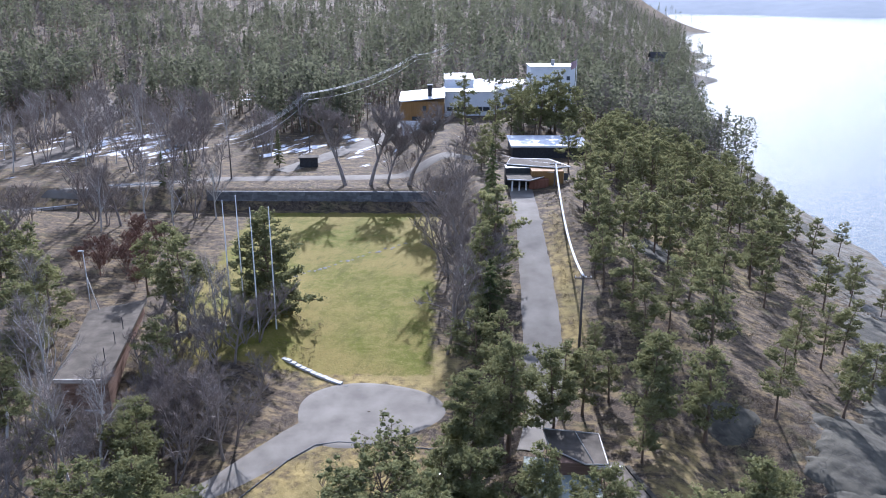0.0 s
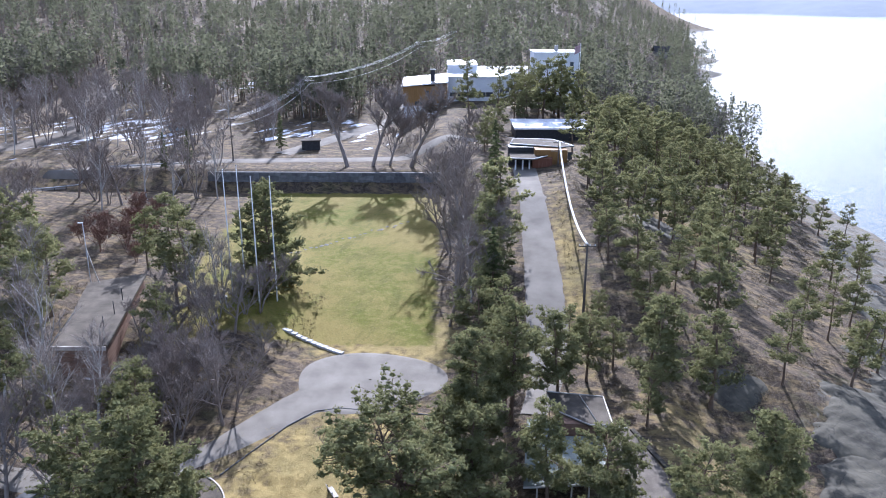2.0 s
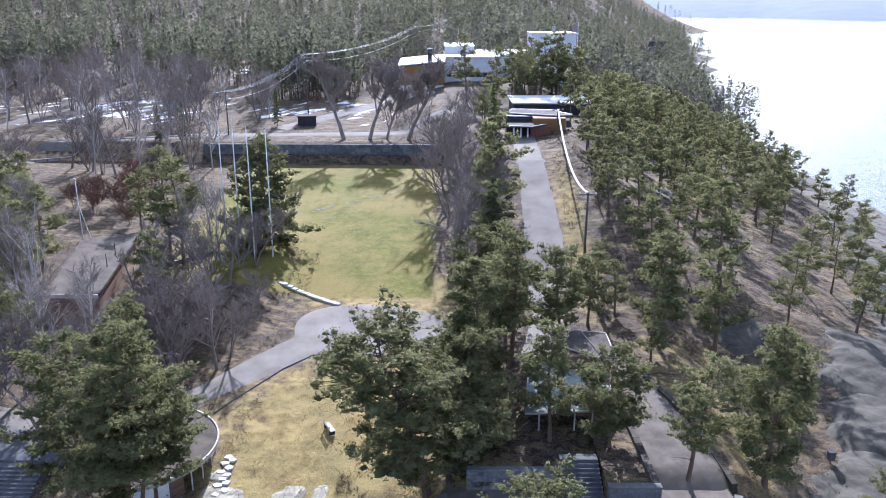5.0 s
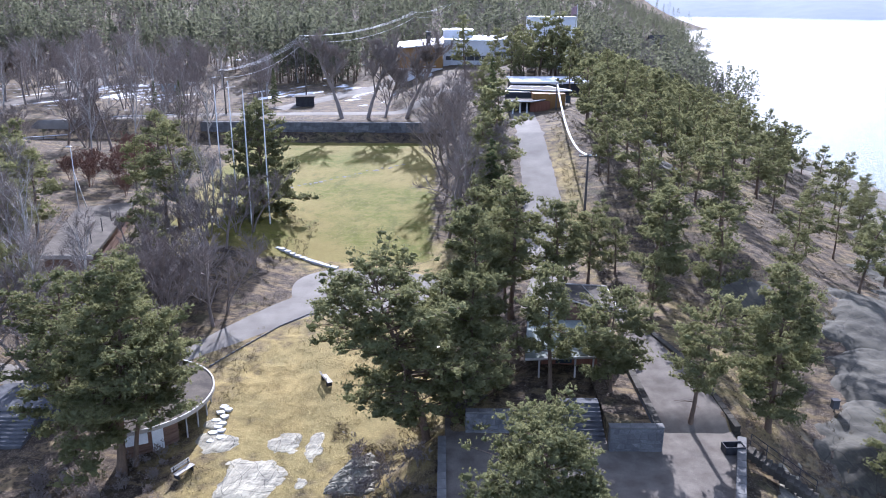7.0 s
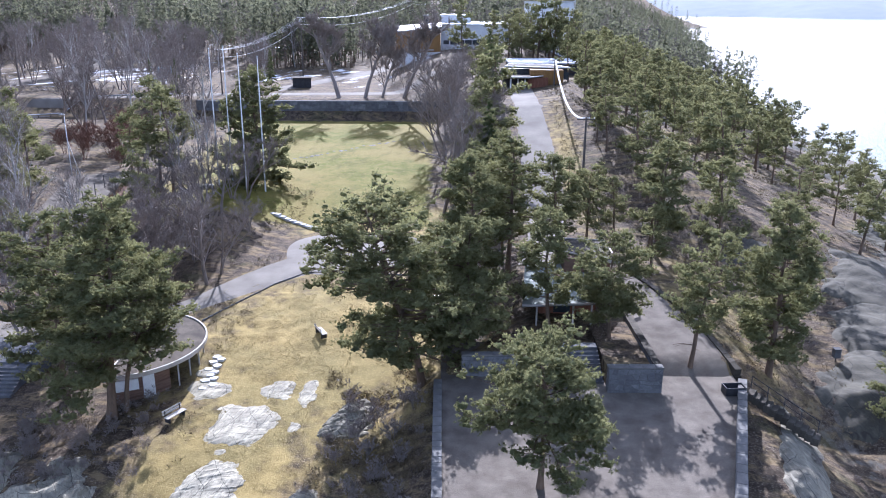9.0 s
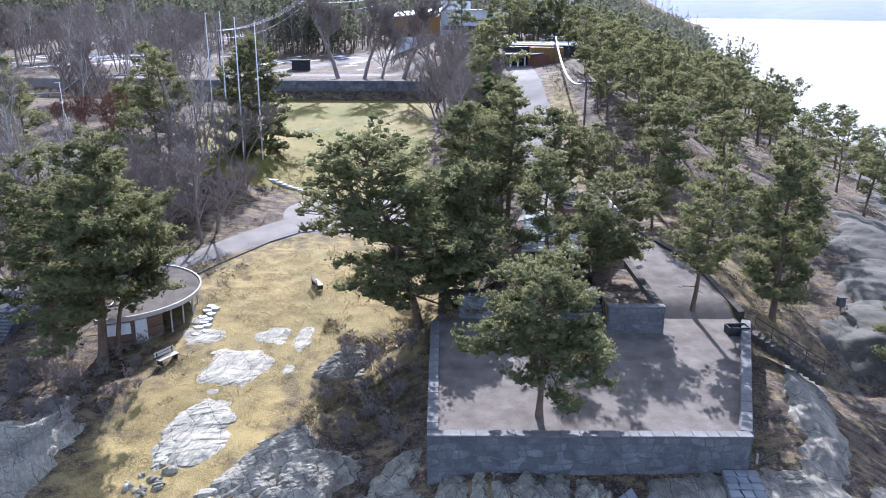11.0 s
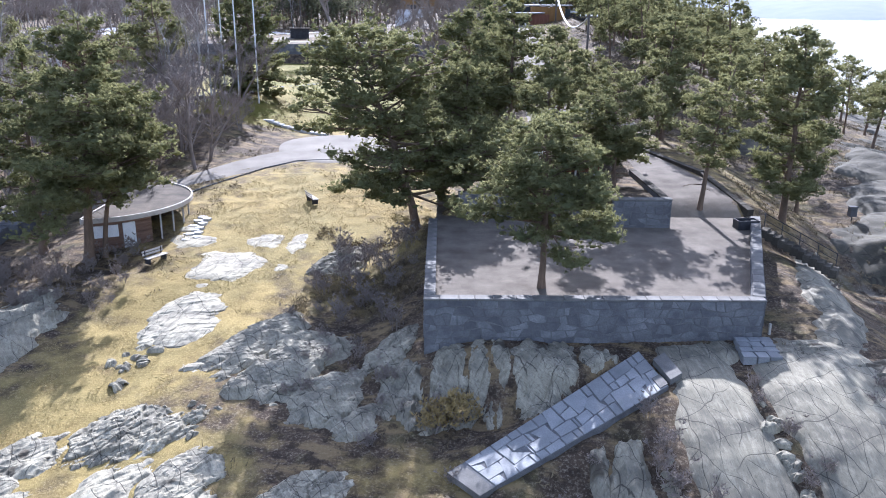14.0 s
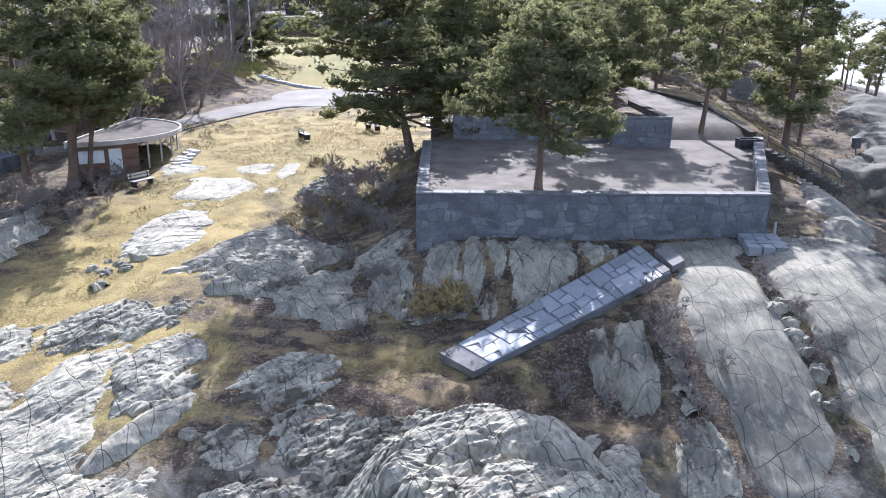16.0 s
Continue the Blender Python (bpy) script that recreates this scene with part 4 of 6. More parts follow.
def arc_wall(bm, r0, r1, a0, a1, z0, z1, n=24):
    ring = []
    for k in range(n + 1):
        a = a0 + (a1 - a0) * k / n
        ring.append([bm.verts.new((r * math.cos(a), r * math.sin(a), z)) for r, z in ((r0, z0), (r1, z0), (r1, z1), (r0, z1))])
    for k in range(n):
        p, q2 = ring[k], ring[k + 1]
        for m in range(4):
            bm.faces.new((p[m], q2[m], q2[(m + 1) % 4], p[(m + 1) % 4]))
    if abs(a1 - a0) < 6.2:
        bm.faces.new(ring[0])
        bm.faces.new(ring[-1][::-1])
    return bm


CUT = math.radians(79)                  # the round front ends in a straight back wall
# brown litter on the felt, and the pine's shade put into the same dark colour
M_LITTER_FELT = surface("shaded_littered_felt", (.055, .047, .038), (.125, .105, .08), .8, 10, .95, .4, .01)
edge_pts = [((HR - .1) * math.cos(a), (HR - .1) * math.sin(a)) for a in np.linspace(-CUT, CUT, 40)]
roof = prism("roof", [(x, y, 2.75) for x, y in edge_pts], [(x, y, 2.95) for x, y in edge_pts], M_LITTER_FELT, hut, "brown littered felt roof")
part("rim", arc_wall(bmesh.new(), HR - .09, HR + .04, -CUT, CUT, 2.7, 3.05, 64), M_PALEWOOD, hut, "pale bent fascia")
part("back_fascia", boxed(1.16, 1.3, -6.7, 6.7, 2.62, 3.1), M_PALEWOOD, hut)
part("back_wall", boxed(1.45, 1.6, -5.85, 5.85, 0, 2.75), M_TIMBER, hut, "brown board back wall")
logs = part("wall", arc_wall(bmesh.new(), 5.9, 6.05, math.radians(285), math.radians(326), 0, 2.75, 16), M_TIMBER, hut, "brown log wall")
for k in range(11):
    part("log", arc_wall(bmesh.new(), 6.03, 6.13, math.radians(284.5), math.radians(326), .02 + k * .25, .235 + k * .25, 16), M_TIMBER, logs)
door = part("door", boxed(-.45, .45, -.06, .06, .05, 2.0, bevel=.01), M_PAINTW, hut, "white plank door")
door.matrix_local = pose(6.17 * math.cos(math.radians(309)), 6.17 * math.sin(math.radians(309)), .35, 0, 0, 39)
part("handle", boxed(.3, .36, -.12, -.06, .95, 1.1), M_STEEL, door)
hatch = part("hatch", boxed(-.85, .85, -.06, .06, 1.2, 2.1, bevel=.01), M_PAINTW, hut, "white closed serving hatch")
hatch.matrix_local = pose(6.17 * math.cos(math.radians(294)), 6.17 * math.sin(math.radians(294)), .2, 0, 0, 24)
for deg in (331, 343, 357, 15, 36):
    po = part("post", bar_mesh("post", [(0, 0, -.4), (0, 0, 2.7)], .07, M_PALEWOOD, 8), None, hut)
    po.matrix_local = pose(6.5 * math.cos(math.radians(deg)), 6.5 * math.sin(math.radians(deg)), 0)


flags = thing("flagstone_path", "bright uneven flagstones beside the round hut", "path")
rng = np.random.default_rng(23)
for k in range(11):
    x, y = -19.0 + .75 * (k % 2) + rng.normal(0, .12) - .03 * k, 54.6 + .48 * k + rng.normal(0, .08)
    n5 = 5
    ring5 = [(x + .42 * math.cos(6.283 * m / n5 + k) * rng.uniform(.75, 1.2), y + .36 * math.sin(6.283 * m / n5 + k) * rng.uniform(.75, 1.2)) for m in range(n5)]
    z5 = gz(x, y)
    prism("flagstone", [(a, b, z5 - .2) for a, b in ring5], [(a, b, z5 + .08 + rng.uniform(0, .03)) for a, b in ring5], M_PALESTONE, flags)


# --- benches ---
def bench(x, y, turn, lab):
    ob = thing("bench", lab, "bench", group="park benches")
    for k in range(3):
        part("seat_slat", boxed(-.9, .9, -.24 + .165 * k, -.09 + .165 * k, .42, .47, bevel=.008), M_PALEWOOD, ob)
    for k in range(2):
        sl = part("back_slat", boxed(-.9, .9, -.02, .02, 0, .14, bevel=.008), M_PALEWOOD, ob)
        sl.matrix_local = pose(0, .31 + .04 * k, .58 + .2 * k, -14)
    for sx in (-.7, .7):
        lg = part("leg", boxed(sx - .05, sx + .05, -.22, .3, 0, .42, bevel=.01), M_DARK, ob)
        part("back_support", boxed(sx - .03, sx + .03, .27, .33, .3, .92), M_DARK, lg)
    ob.matrix_world = pose(x, y, gz(x, y), 0, 0, turn)
    return ob


bench(-10.7, 63.2, 118, "bleached wooden park bench on straw grass")
bench(-19.9, 50.6, 60, "bleached wooden park bench beside the rocks")
bench(-5.2, 66.5, 130, "bleached wooden park bench in shade under pines")


# --- shelter behind the terrace ---
shelter = thing("shelter", "low timber pavilion with mossy stepped flat roofs among pines", "pavilion")
part("wall", boxed(8.4, 13.2, 60.2, 66, 8.4, 11.0), M_BRICK, shelter, "red-brown boarded wall")
part("window", boxed(9.6, 11.0, 60.12, 60.2, 9.3, 10.4), M_GLASS, shelter)
LR = [(6.6, 57.0), (12.5, 57.5), (14.7, 61.6), (14.8, 67.4), (8.0, 68.4)]
prism("roof", [(x, y, 11.0) for x, y in LR], [(x, y, 11.2) for x, y in LR], M_MOSSROOF, shelter, "grey-green mossy flat roof")
part("fascia", bar_mesh("fascia", [(x, y, 11.14) for x, y in LR[:4]], .1, M_PALEWOOD, 4), None, shelter)
part("upper_wall", boxed(11.2, 15.3, 65.2, 70.2, 8.6, 12.5), M_TIMBER, shelter)
UR = [(13.5, 64.7), (15.7, 64.7), (15.75, 70.2), (10.2, 71.2), (10.4, 67.6)]
prism("upper_roof", [(x, y, 12.5) for x, y in UR], [(x, y, 12.68) for x, y in UR], M_FELT, shelter, "grey felt roof")
part("roof_edge", bar_mesh("roof_edge", [(x, y, 12.7) for x, y in UR + UR[:1]], .09, M_PALEWOOD, 4), None, shelter)
part("roof_rib", bar_mesh("roof_rib", [(13.4, 70.6, 12.74), (14.3, 64.8, 12.74)], .06, M_PALEWOOD, 4), None, shelter)
part("beam", boxed(14.5, 17.0, 64.5, 64.75, 12.3, 12.55), M_PALEWOOD, shelter, "pale rafter end")
for x in (7.9, 10.9, 12.4):
    part("post", bar_mesh("post", [(x, 57.9, 7.6), (x, 57.9, 11.0)], .08, M_PALEWOOD, 8), None, shelter)


# --- flag poles ---
for k, (x, y) in enumerate(((-30.4, 103.2), (-29, 104.9), (-26.2, 101.3), (-24.2, 103.5))):
    fp = thing("flagpole", "tall white bare flagpole among trees", "flagpole", group="four flagpoles")
    part("pole", bar_mesh("pole", [(0, 0, -.3), (0, 0, 9), (0, 0, 18)], [.11, .09, .05], M_PAINTW, 8), None, fp)
    part("knob", bar_mesh("knob", [(0, 0, 18), (0, 0, 18.08), (0, 0, 18.2)], [.05, .12, .04], M_STEEL, 8), None, fp)
    fp.matrix_world = pose(x, y, gz(x, y))


# --- houses up the hill ---
def windows(parent, xs, y, z0, z1, w, depth=.12):
    for x in xs:
        fr = part("window", boxed(x - w / 2, x + w / 2, y - .06, y + .02, z0, z1), M_DARK, parent)
        part("pane", boxed(x - w / 2 + .1, x + w / 2 - .1, y - .09, y - .065, z0 + .1, z1 - .1), M_GLASS, fr)


villa = thing("white_house", "white rendered modernist house with pale flat roofs", "house")
VP = [(-.2, 230), (13.8, 230.2), (31.0, 268), (-.2, 266)]
body = prism("wall", [(x, y, 16) for x, y in VP], [(x, y, 28.9) for x, y in VP], M_WHITE, villa, "white rendered walls")
part("raised_storey", boxed(-.25, 8.6, 242, 262, 28.9, 31.3), M_WHITE, villa)
part("raised_roof", boxed(-.4, 8.8, 241.8, 262.2, 31.3, 31.5), M_ROOFMETAL, villa)
VR = [(-.5, 229.6), (14.1, 229.8), (31.5, 268.4), (-.5, 266.4)]
prism("roof", [(x, y, 28.9) for x, y in VR], [(x, y, 29.15) for x, y in VR], M_ROOFMETAL, villa, "bright flat roof")
tower = part("stair_tower", boxed(25.6, 39, 240, 252, 17, 35.2), M_WHITE, villa)
part("tower_roof", boxed(25.4, 39.2, 239.8, 252.2, 35.2, 35.45), M_ROOFMETAL, villa)
windows(body, [1.2 + 2.15 * k for k in range(6)], 230.1, 23.4, 24.7, 2.0)
windows(body, [2.5 + 4.2 * k for k in range(3)], 230.1, 19.2, 20.6, 1.5)
for k in range(7):
    wn2 = part("window", boxed(-1.4, 1.4, -.06, .06, 0, 1.4), M_DARK, body)
    part("pane", boxed(-1.28, 1.28, -.09, -.065, .1, 1.3), M_GLASS, wn2)
    wn2.matrix_world = pose(15.6 + 1.85 * k, 230.2 + 4.06 * k, 24.2, 0, 0, 65.5)
windows(tower, [36.2, 37.6], 240, 27.5, 29.3, 1.0)
windows(tower, [37.0], 240, 31.4, 32.6, 1.0)
part("chimney", boxed(32.2, 33.2, 244, 245, 35.4, 37.2), M_CONC, villa)
ochre = thing("ochre_house", "ochre timber house with pale roof and dark chimney", "house")
ob = part("wall", boxed(-12.7, -.4, 222, 236, 21.8, 27.2), M_OCHRE, ochre, "ochre boarded walls")
part("base_wall", boxed(-12.7, -.4, 222.1, 236, 15.5, 21.8), M_WHITE, ochre)
part("roof", tri_mesh("roof", [(-13.2, 221.4, 27.0), (-.1, 221.4, 28.2), (-.1, 236.6, 29.2), (-13.2, 236.6, 28.0), (-13.2, 221.4, 27.3), (-.1, 221.4, 28.5), (-.1, 236.6, 29.5), (-13.2, 236.6, 28.3)],
     [(0, 3, 2, 1), (4, 5, 6, 7), (0, 1, 5, 4), (1, 2, 6, 5), (2, 3, 7, 6), (3, 0, 4, 7)], [M_ROOFMETAL], size=4), None, ochre, "pale mono-pitch roof")
windows(ob, [-5.9], 222, 24.6, 26.0, 1.0)
windows(ob, [-8.2], 222, 21.9, 23.0, 2.4)
ch = part("chimney", boxed(-5, -3.8, 225, 226.2, 27.6, 31.4), M_DARK, ochre)
part("chimney_cap", boxed(-5.2, -3.6, 224.8, 226.4, 31.4, 31.6), M_CONC, ch)
part("awning", boxed(-6.4, -2.2, 221.0, 222, 22.2, 22.5), M_PALEWOOD, ochre)
annex = thing("annex", "small white flat-roofed annex below the houses", "annex")
part("wall", boxed(-5.6, .4, 212, 219, 15.5, 20.4), M_WHITE, annex)
part("roof", boxed(-5.9, .7, 211.7, 219.3, 20.4, 20.7), M_ROOFMETAL, annex)
flag = thing("flagpole", "slim white flagpole with a small faded flag by the house", "flagpole")
part("pole", bar_mesh("pole", [(36.4, 222, 19), (36.4, 222, 39)], [.14, .07], M_PAINTW, 6), None, flag)
X, Z = np.meshgrid(np.linspace(0, -1.6, 8), np.linspace(0, -2.6, 6))
part("flag", grid_mesh("flag", 36.4 + X, 222 + .2 * np.sin(X * 4), 38.8 + Z * .8 + .5 * X, surface("flag_cloth", (.34, .22, .24), (.5, .36, .38), 2, 9, .8)), None, flag)

kiosk = thing("kiosk", "ochre boarded kiosk with stepped pale flat roofs and white columns", "kiosk")
part("wall", boxed(17.2, 23.5, 152, 158, 17, 22.4), M_OCHRE, kiosk)
part("lower_wall", boxed(16.6, 20.4, 150.6, 152, 17, 21.0), M_BRICK, kiosk)
part("back_wall", boxed(12.2, 17.2, 155, 158, 17, 22.4), M_DARK, kiosk)
CP = [(12.2, 149.6), (16.4, 148.7), (20.6, 153.3), (20.6, 156.4), (12.2, 156.8)]
prism("canopy", [(x, y, 21.0) for x, y in CP], [(x, y, 21.3) for x, y in CP], M_FELT, kiosk, "dark canopy roof")
part("canopy_edge", bar_mesh("canopy_edge", [(12.1, 149.5, 21.28), (16.5, 148.6, 21.28), (20.7, 153.2, 21.28)], .11, M_PAINTW, 4), None, kiosk)
KP = [(12.6, 157.4), (22.3, 154), (25.2, 155.1), (21.9, 162.5), (13.8, 163.6)]
prism("roof", [(x, y, 22.5) for x, y in KP], [(x, y, 22.72) for x, y in KP], M_FELT, kiosk, "worn flat roof")
part("roof_edge", bar_mesh("roof_edge", [(x, y, 22.68) for x, y in KP + KP[:1]], .12, M_PAINTW, 4), None, kiosk)
for x in (13.2, 14.6, 15.9):
    part("column", bar_mesh("column", [(x, 150, 17.6), (x, 150, 21.1)], .16, M_PAINTW, 10), None, kiosk)
part("sign", boxed(23.55, 24.5, 152, 152.1, 20.6, 22.0), M_GLASS, kiosk)
deck = thing("flat_roof_building", "long dark building with a bright snowy flat roof among trees", "building")
part("wall", boxed(16, 34, 184, 198, 17, 21.3), M_DARK, deck)
part("roof", boxed(15.6, 34.5, 183.6, 198.5, 21.3, 21.7), M_WHITE, deck, "bright flat roof")

# retaining wall behind the lawn
wall = tagged(thing("retaining_wall", "long dark shaded stone retaining wall behind the lawn", "wall"), kind="structure")
rw2 = part("wall", boxed(-52, 3, 165.6, 166.4, 9.5, 14.75), M_MORTAR, wall)
masonry(rw2, -50, 3, 10.7, 14.7, 9, lambda u, z, o: (u, 165.6 - o, z), .8, 1.9, .07)

# old flat-roofed building in the hollow
old = thing("old_building", "old flat-roofed concrete building with worn felt roof", "building")
RP = [(-47.5, 85.6), (-41.2, 86.2), (-46.0, 112.2), (-53.0, 107.8)]
part("roof", tri_mesh("roof", [(x, y, 10.25) for x, y in RP] + [(x, y, 10.6) for x, y in RP], [(3, 2, 1, 0), (4, 5, 6, 7), (0, 1, 5, 4), (1, 2, 6, 5), (2, 3, 7, 6), (3, 0, 4, 7)], [M_FELT], size=4), None, old, "worn grey felt roof")
wp = [(-47.2, 86.2), (-41.6, 86.7), (-46.3, 111.7), (-52.6, 107.4)]
part("wall", tri_mesh("wall", [(x, y, 2.5) for x, y in wp] + [(x, y, 10.25) for x, y in wp], [(0, 1, 5, 4), (1, 2, 6, 5), (2, 3, 7, 6), (3, 0, 4, 7)], [M_TIMBER], size=4), None, old, "dark boarded wall")
part("fascia", boxed(-47.6, -41.1, 85.45, 85.6, 10.2, 10.7), M_PALEWOOD, old)
part("lower_panel", boxed(-46.9, -42.2, 85.9, 86.2, 4.4, 6.2), M_WHITE, old, "pale blue-white lower wall panel")
for x, y in ((-44.3, 96), (-45.2, 101), (-43.6, 91)):
    part("vent_pipe", bar_mesh("vent_pipe", [(x, y, 10.6), (x, y, 12.4)], .06, M_DARK, 6), None, old)
part("mast", bar_mesh("mast", [(-51.5, 108, 10.5), (-53.2, 109, 15.5)], .07, M_PALEWOOD, 6), None, old)

# curved low wall in the planted bed beside the flagpoles
bedwall = thing("garden_wall", "low curved stone garden wall round two pines", "wall")
for k in range(16):
    a = math.radians(20 + 150 * k / 15)
    x, y = -35.5 + 4.6 * math.cos(a), 101.5 + 2.6 * math.sin(a)
    o = part("stone", boxed(-.5, .5, -.2, .2, -.4, .45, bevel=.04), M_COPING, bedwall)
    o.matrix_world = pose(x, y, gz(x, y), 0, 0, math.degrees(a) + 90)

# stone steps from the lawn and stepping stones
flight = thing("steps", "short flight of white stone steps up the grass bank", "steps")
for k in range(11):
    s = k / 10
    x, y = -21.4 + 7.4 * s, 96.2 - 4.6 * s
    o = part("step", boxed(-.75, .75, -.31, .31, -.35, .1, bevel=.03), M_PALESTONE, flight)
    o.matrix_world = pose(x, y, gz(x, y) + .12, 0, 0, -32 + 6 * math.sin(k * 2.1))
stones = thing("stepping_stones", "line of pale flat stepping stones across the lawn", "stepping stones")
rng = np.random.default_rng(5)
for k in range(34):
    s = k / 33
    if k < 10:
        x, y = -13.6 + 3.6 * k / 9 + rng.normal(0, .35), 90.8 - 2.0 * k / 9 + rng.normal(0, .35)
    else:
        q3 = (k - 10) / 23
        x, y = -28.2 + 20.5 * q3 + rng.normal(0, .2), 123.5 + 19 * q3 + rng.normal(0, .5)
    o = part("stone", rock_mesh("stone", 80 + k % 5, .5, .34, .10, 0, .1, .05, .16, M_COPING, .2), None, stones)
    o.matrix_world = pose(x, y, gz(x, y) + .02, 0, 0, rng.uniform(0, 180)) @ Matrix.Scale(rng.uniform(.6, 1.1), 4)

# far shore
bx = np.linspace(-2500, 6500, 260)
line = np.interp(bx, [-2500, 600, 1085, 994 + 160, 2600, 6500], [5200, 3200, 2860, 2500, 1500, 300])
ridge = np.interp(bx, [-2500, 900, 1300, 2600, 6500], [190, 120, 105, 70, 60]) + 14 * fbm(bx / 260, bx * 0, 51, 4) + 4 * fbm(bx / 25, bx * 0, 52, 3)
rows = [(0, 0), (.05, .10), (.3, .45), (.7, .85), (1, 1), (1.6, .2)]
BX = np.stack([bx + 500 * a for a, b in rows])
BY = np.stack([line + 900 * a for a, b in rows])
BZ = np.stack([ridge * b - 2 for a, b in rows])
# distance haze on the hills is put in as a blue-grey glow
n = Nodes("far_hills_glow")
haze_glow = n.mix(n.ramp(n.noise(n.coords("Object"), .012, 6, .65), .35, .65), (.20, .25, .32), (.27, .32, .39))
M_FAR = n.set(Base_Color=(.05, .06, .07), Roughness=1.0, Emission_Color=haze_glow, Emission_Strength=.3)
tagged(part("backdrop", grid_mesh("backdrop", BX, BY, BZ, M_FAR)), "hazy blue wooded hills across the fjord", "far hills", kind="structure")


# --- bedrock ---
def outcrops(rows, label, seed, material, group, rough=.5, strata=.5, lay=.5, res=.13, turn=0.0, square=2.0, plateau=2.6):
    for k, (x, y, rx, ry, h, blocky) in enumerate(rows):
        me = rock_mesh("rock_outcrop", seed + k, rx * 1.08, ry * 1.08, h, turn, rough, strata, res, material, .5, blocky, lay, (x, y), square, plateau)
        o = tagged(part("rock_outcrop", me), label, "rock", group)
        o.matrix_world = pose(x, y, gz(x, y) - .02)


outcrops([(-26.4, 38.4, 3.4, 8.4, 1.4, .15), (-32.5, 43, 3.6, 5, .9, .15)], "bluish grey gneiss hump beside the straw grass", 100, M_ROCK, "rocks by the shore", .8, 1.2, .9, .1)
outcrops([(-14.1, 30.2, 3.0, 2.3, .55, .55), (-13.9, 23.4, 3.0, 4.7, .42, .12), (-18.6, 22.5, 3.4, 5.0, .5, .2), (-18.6, 29, 2.2, 2.4, .35, .3), (-11.0, 26.3, 2.1, 2.7, .4, .35), (-10.6, 18.6, 3.2, 2.2, .45, .3), (-11.3, 31.4, .8, .9, .4, .6)],
         "pale grey gneiss outcrop in straw grass", 104, M_PALEROCK, "rocks by the shore", .8, 1.0, .9, .09)
outcrops([(-10.0, 22.6, .85, 2.3, .6, .05)], "smooth whale-backed pale rock ridge", 126, M_PALEROCK, "rocks by the shore", .5, .4, .9, .09, turn=-.55, plateau=2.2)
outcrops([(-14.9, 49.8, 2.8, 3.2, .26, .12), (-12.8, 54.3, 1.6, 1.4, .2, .1), (-10.5, 53.6, .95, 2.0, .2, .1), (-10.9, 49.6, .6, 1.0, .16, 0), (-15.2, 42.6, 2.4, 3.3, .40, .2), (-16.8, 40.6, 1.0, 1.9, .34, .2),
          (-18.4, 54.6, 1.7, 1.5, .17, .1), (-19.3, 57.0, .9, .8, .15, 0), (-15.6, 46.6, .7, .6, .15, 0), (-17, 46, .6, .5, .15, 0), (-8.3, 55.5, .6, .6, .16, 0), (-13.0, 36.2, 1.0, .8, .25, .3)], "flat pale rock slab worn bare in the grass", 130, M_GRASSLAB, "slabs in the grass", .2, .1, .4, .1)
outcrops([(-10.2, 38.6, 2.0, 4.4, 0.8, .12), (-9.9, 33.6, 1.0, 1.2, 0.55, .1), (-7.7, 36.0, 2.5, 4.2, 0.95, .2), (-5.2, 32.8, 1.7, 3.0, 0.8, .2), (-3.7, 30.6, 1.0, 1.9, 0.55, .2), (-7, 50.2, 1.8, 2.6, 0.78, .35), (-2.3, 36.6, 1.4, 2.6, 0.7, .25)],
         "bluish grey rock slope leaning towards the water", 150, M_ROCK, "rocks below the trees", .8, 1.1, .95, .09, turn=-.45, square=2.4)
outcrops([(-1.6, 33.2, 1.3, 2.2, .45, .35), (.9, 33.2, 1.0, 1.9, .5, .35), (2.4, 32.9, .6, 2.2, .38, .35), (3.4, 33.1, .6, 2.2, .42, .35), (5.0, 32.5, 1.3, 2.6, .55, .35), (6.6, 32.9, .9, 2.0, .4, .35), (7.9, 33.0, .6, 1.5, .28, .35), (-.2, 31.2, 1.5, 1.3, .42, .45), (2.4, 31.0, 1.8, 1.1, .35, .45), (8.9, 33.3, .6, 1.0, .3, .35)],
         "upright rib of grey rock below the terrace wall", 170, M_ROCK, "ribs below the wall", .8, .8, 1.35, .08, square=2.2)
outcrops([(-4.9, 25.4, 2.4, 1.7, 0.35, .55), (-6.4, 21.6, 1.2, 1.6, 0.4, .4), (-3.6, 22.2, 2.6, 2.4, 0.5, .7), (1.6, 19.4, 2.9, 2.6, 1.25, .35), (4.7, 20.0, 1.9, 2.7, 1.15, .05), (-1.4, 20.9, 2.3, 2.0, 1.0, .75), (-.9, 17.6, 2.7, 2.2, 1.2, .7), (-5.2, 18.4, 3.4, 2.0, 0.5, .6), (3.2, 16.2, 3.0, 2.0, 1.1, .45), (6.9, 18.8, 1.6, 2.6, .9, .3), (.4, 22.4, 1.5, 1.2, .7, .6)],
         "rough broken pale rock mass near the water", 190, M_PALEROCK, "rocks in front of the path", 1.0, 1.0, .5, .075, plateau=3.4)
outcrops([(12.9, 27.2, 2.05, 8.2, .42, .0), (18.7, 26.8, 3.3, 9.2, .7, .04), (24.6, 27.0, 2.2, 7.6, .7, .05)], "broad ice-smoothed gneiss slab with long cracks", 210, M_SLAB, "smooth slabs", .3, .14, 1.45, .11, turn=.0, square=4.0, plateau=4.0)
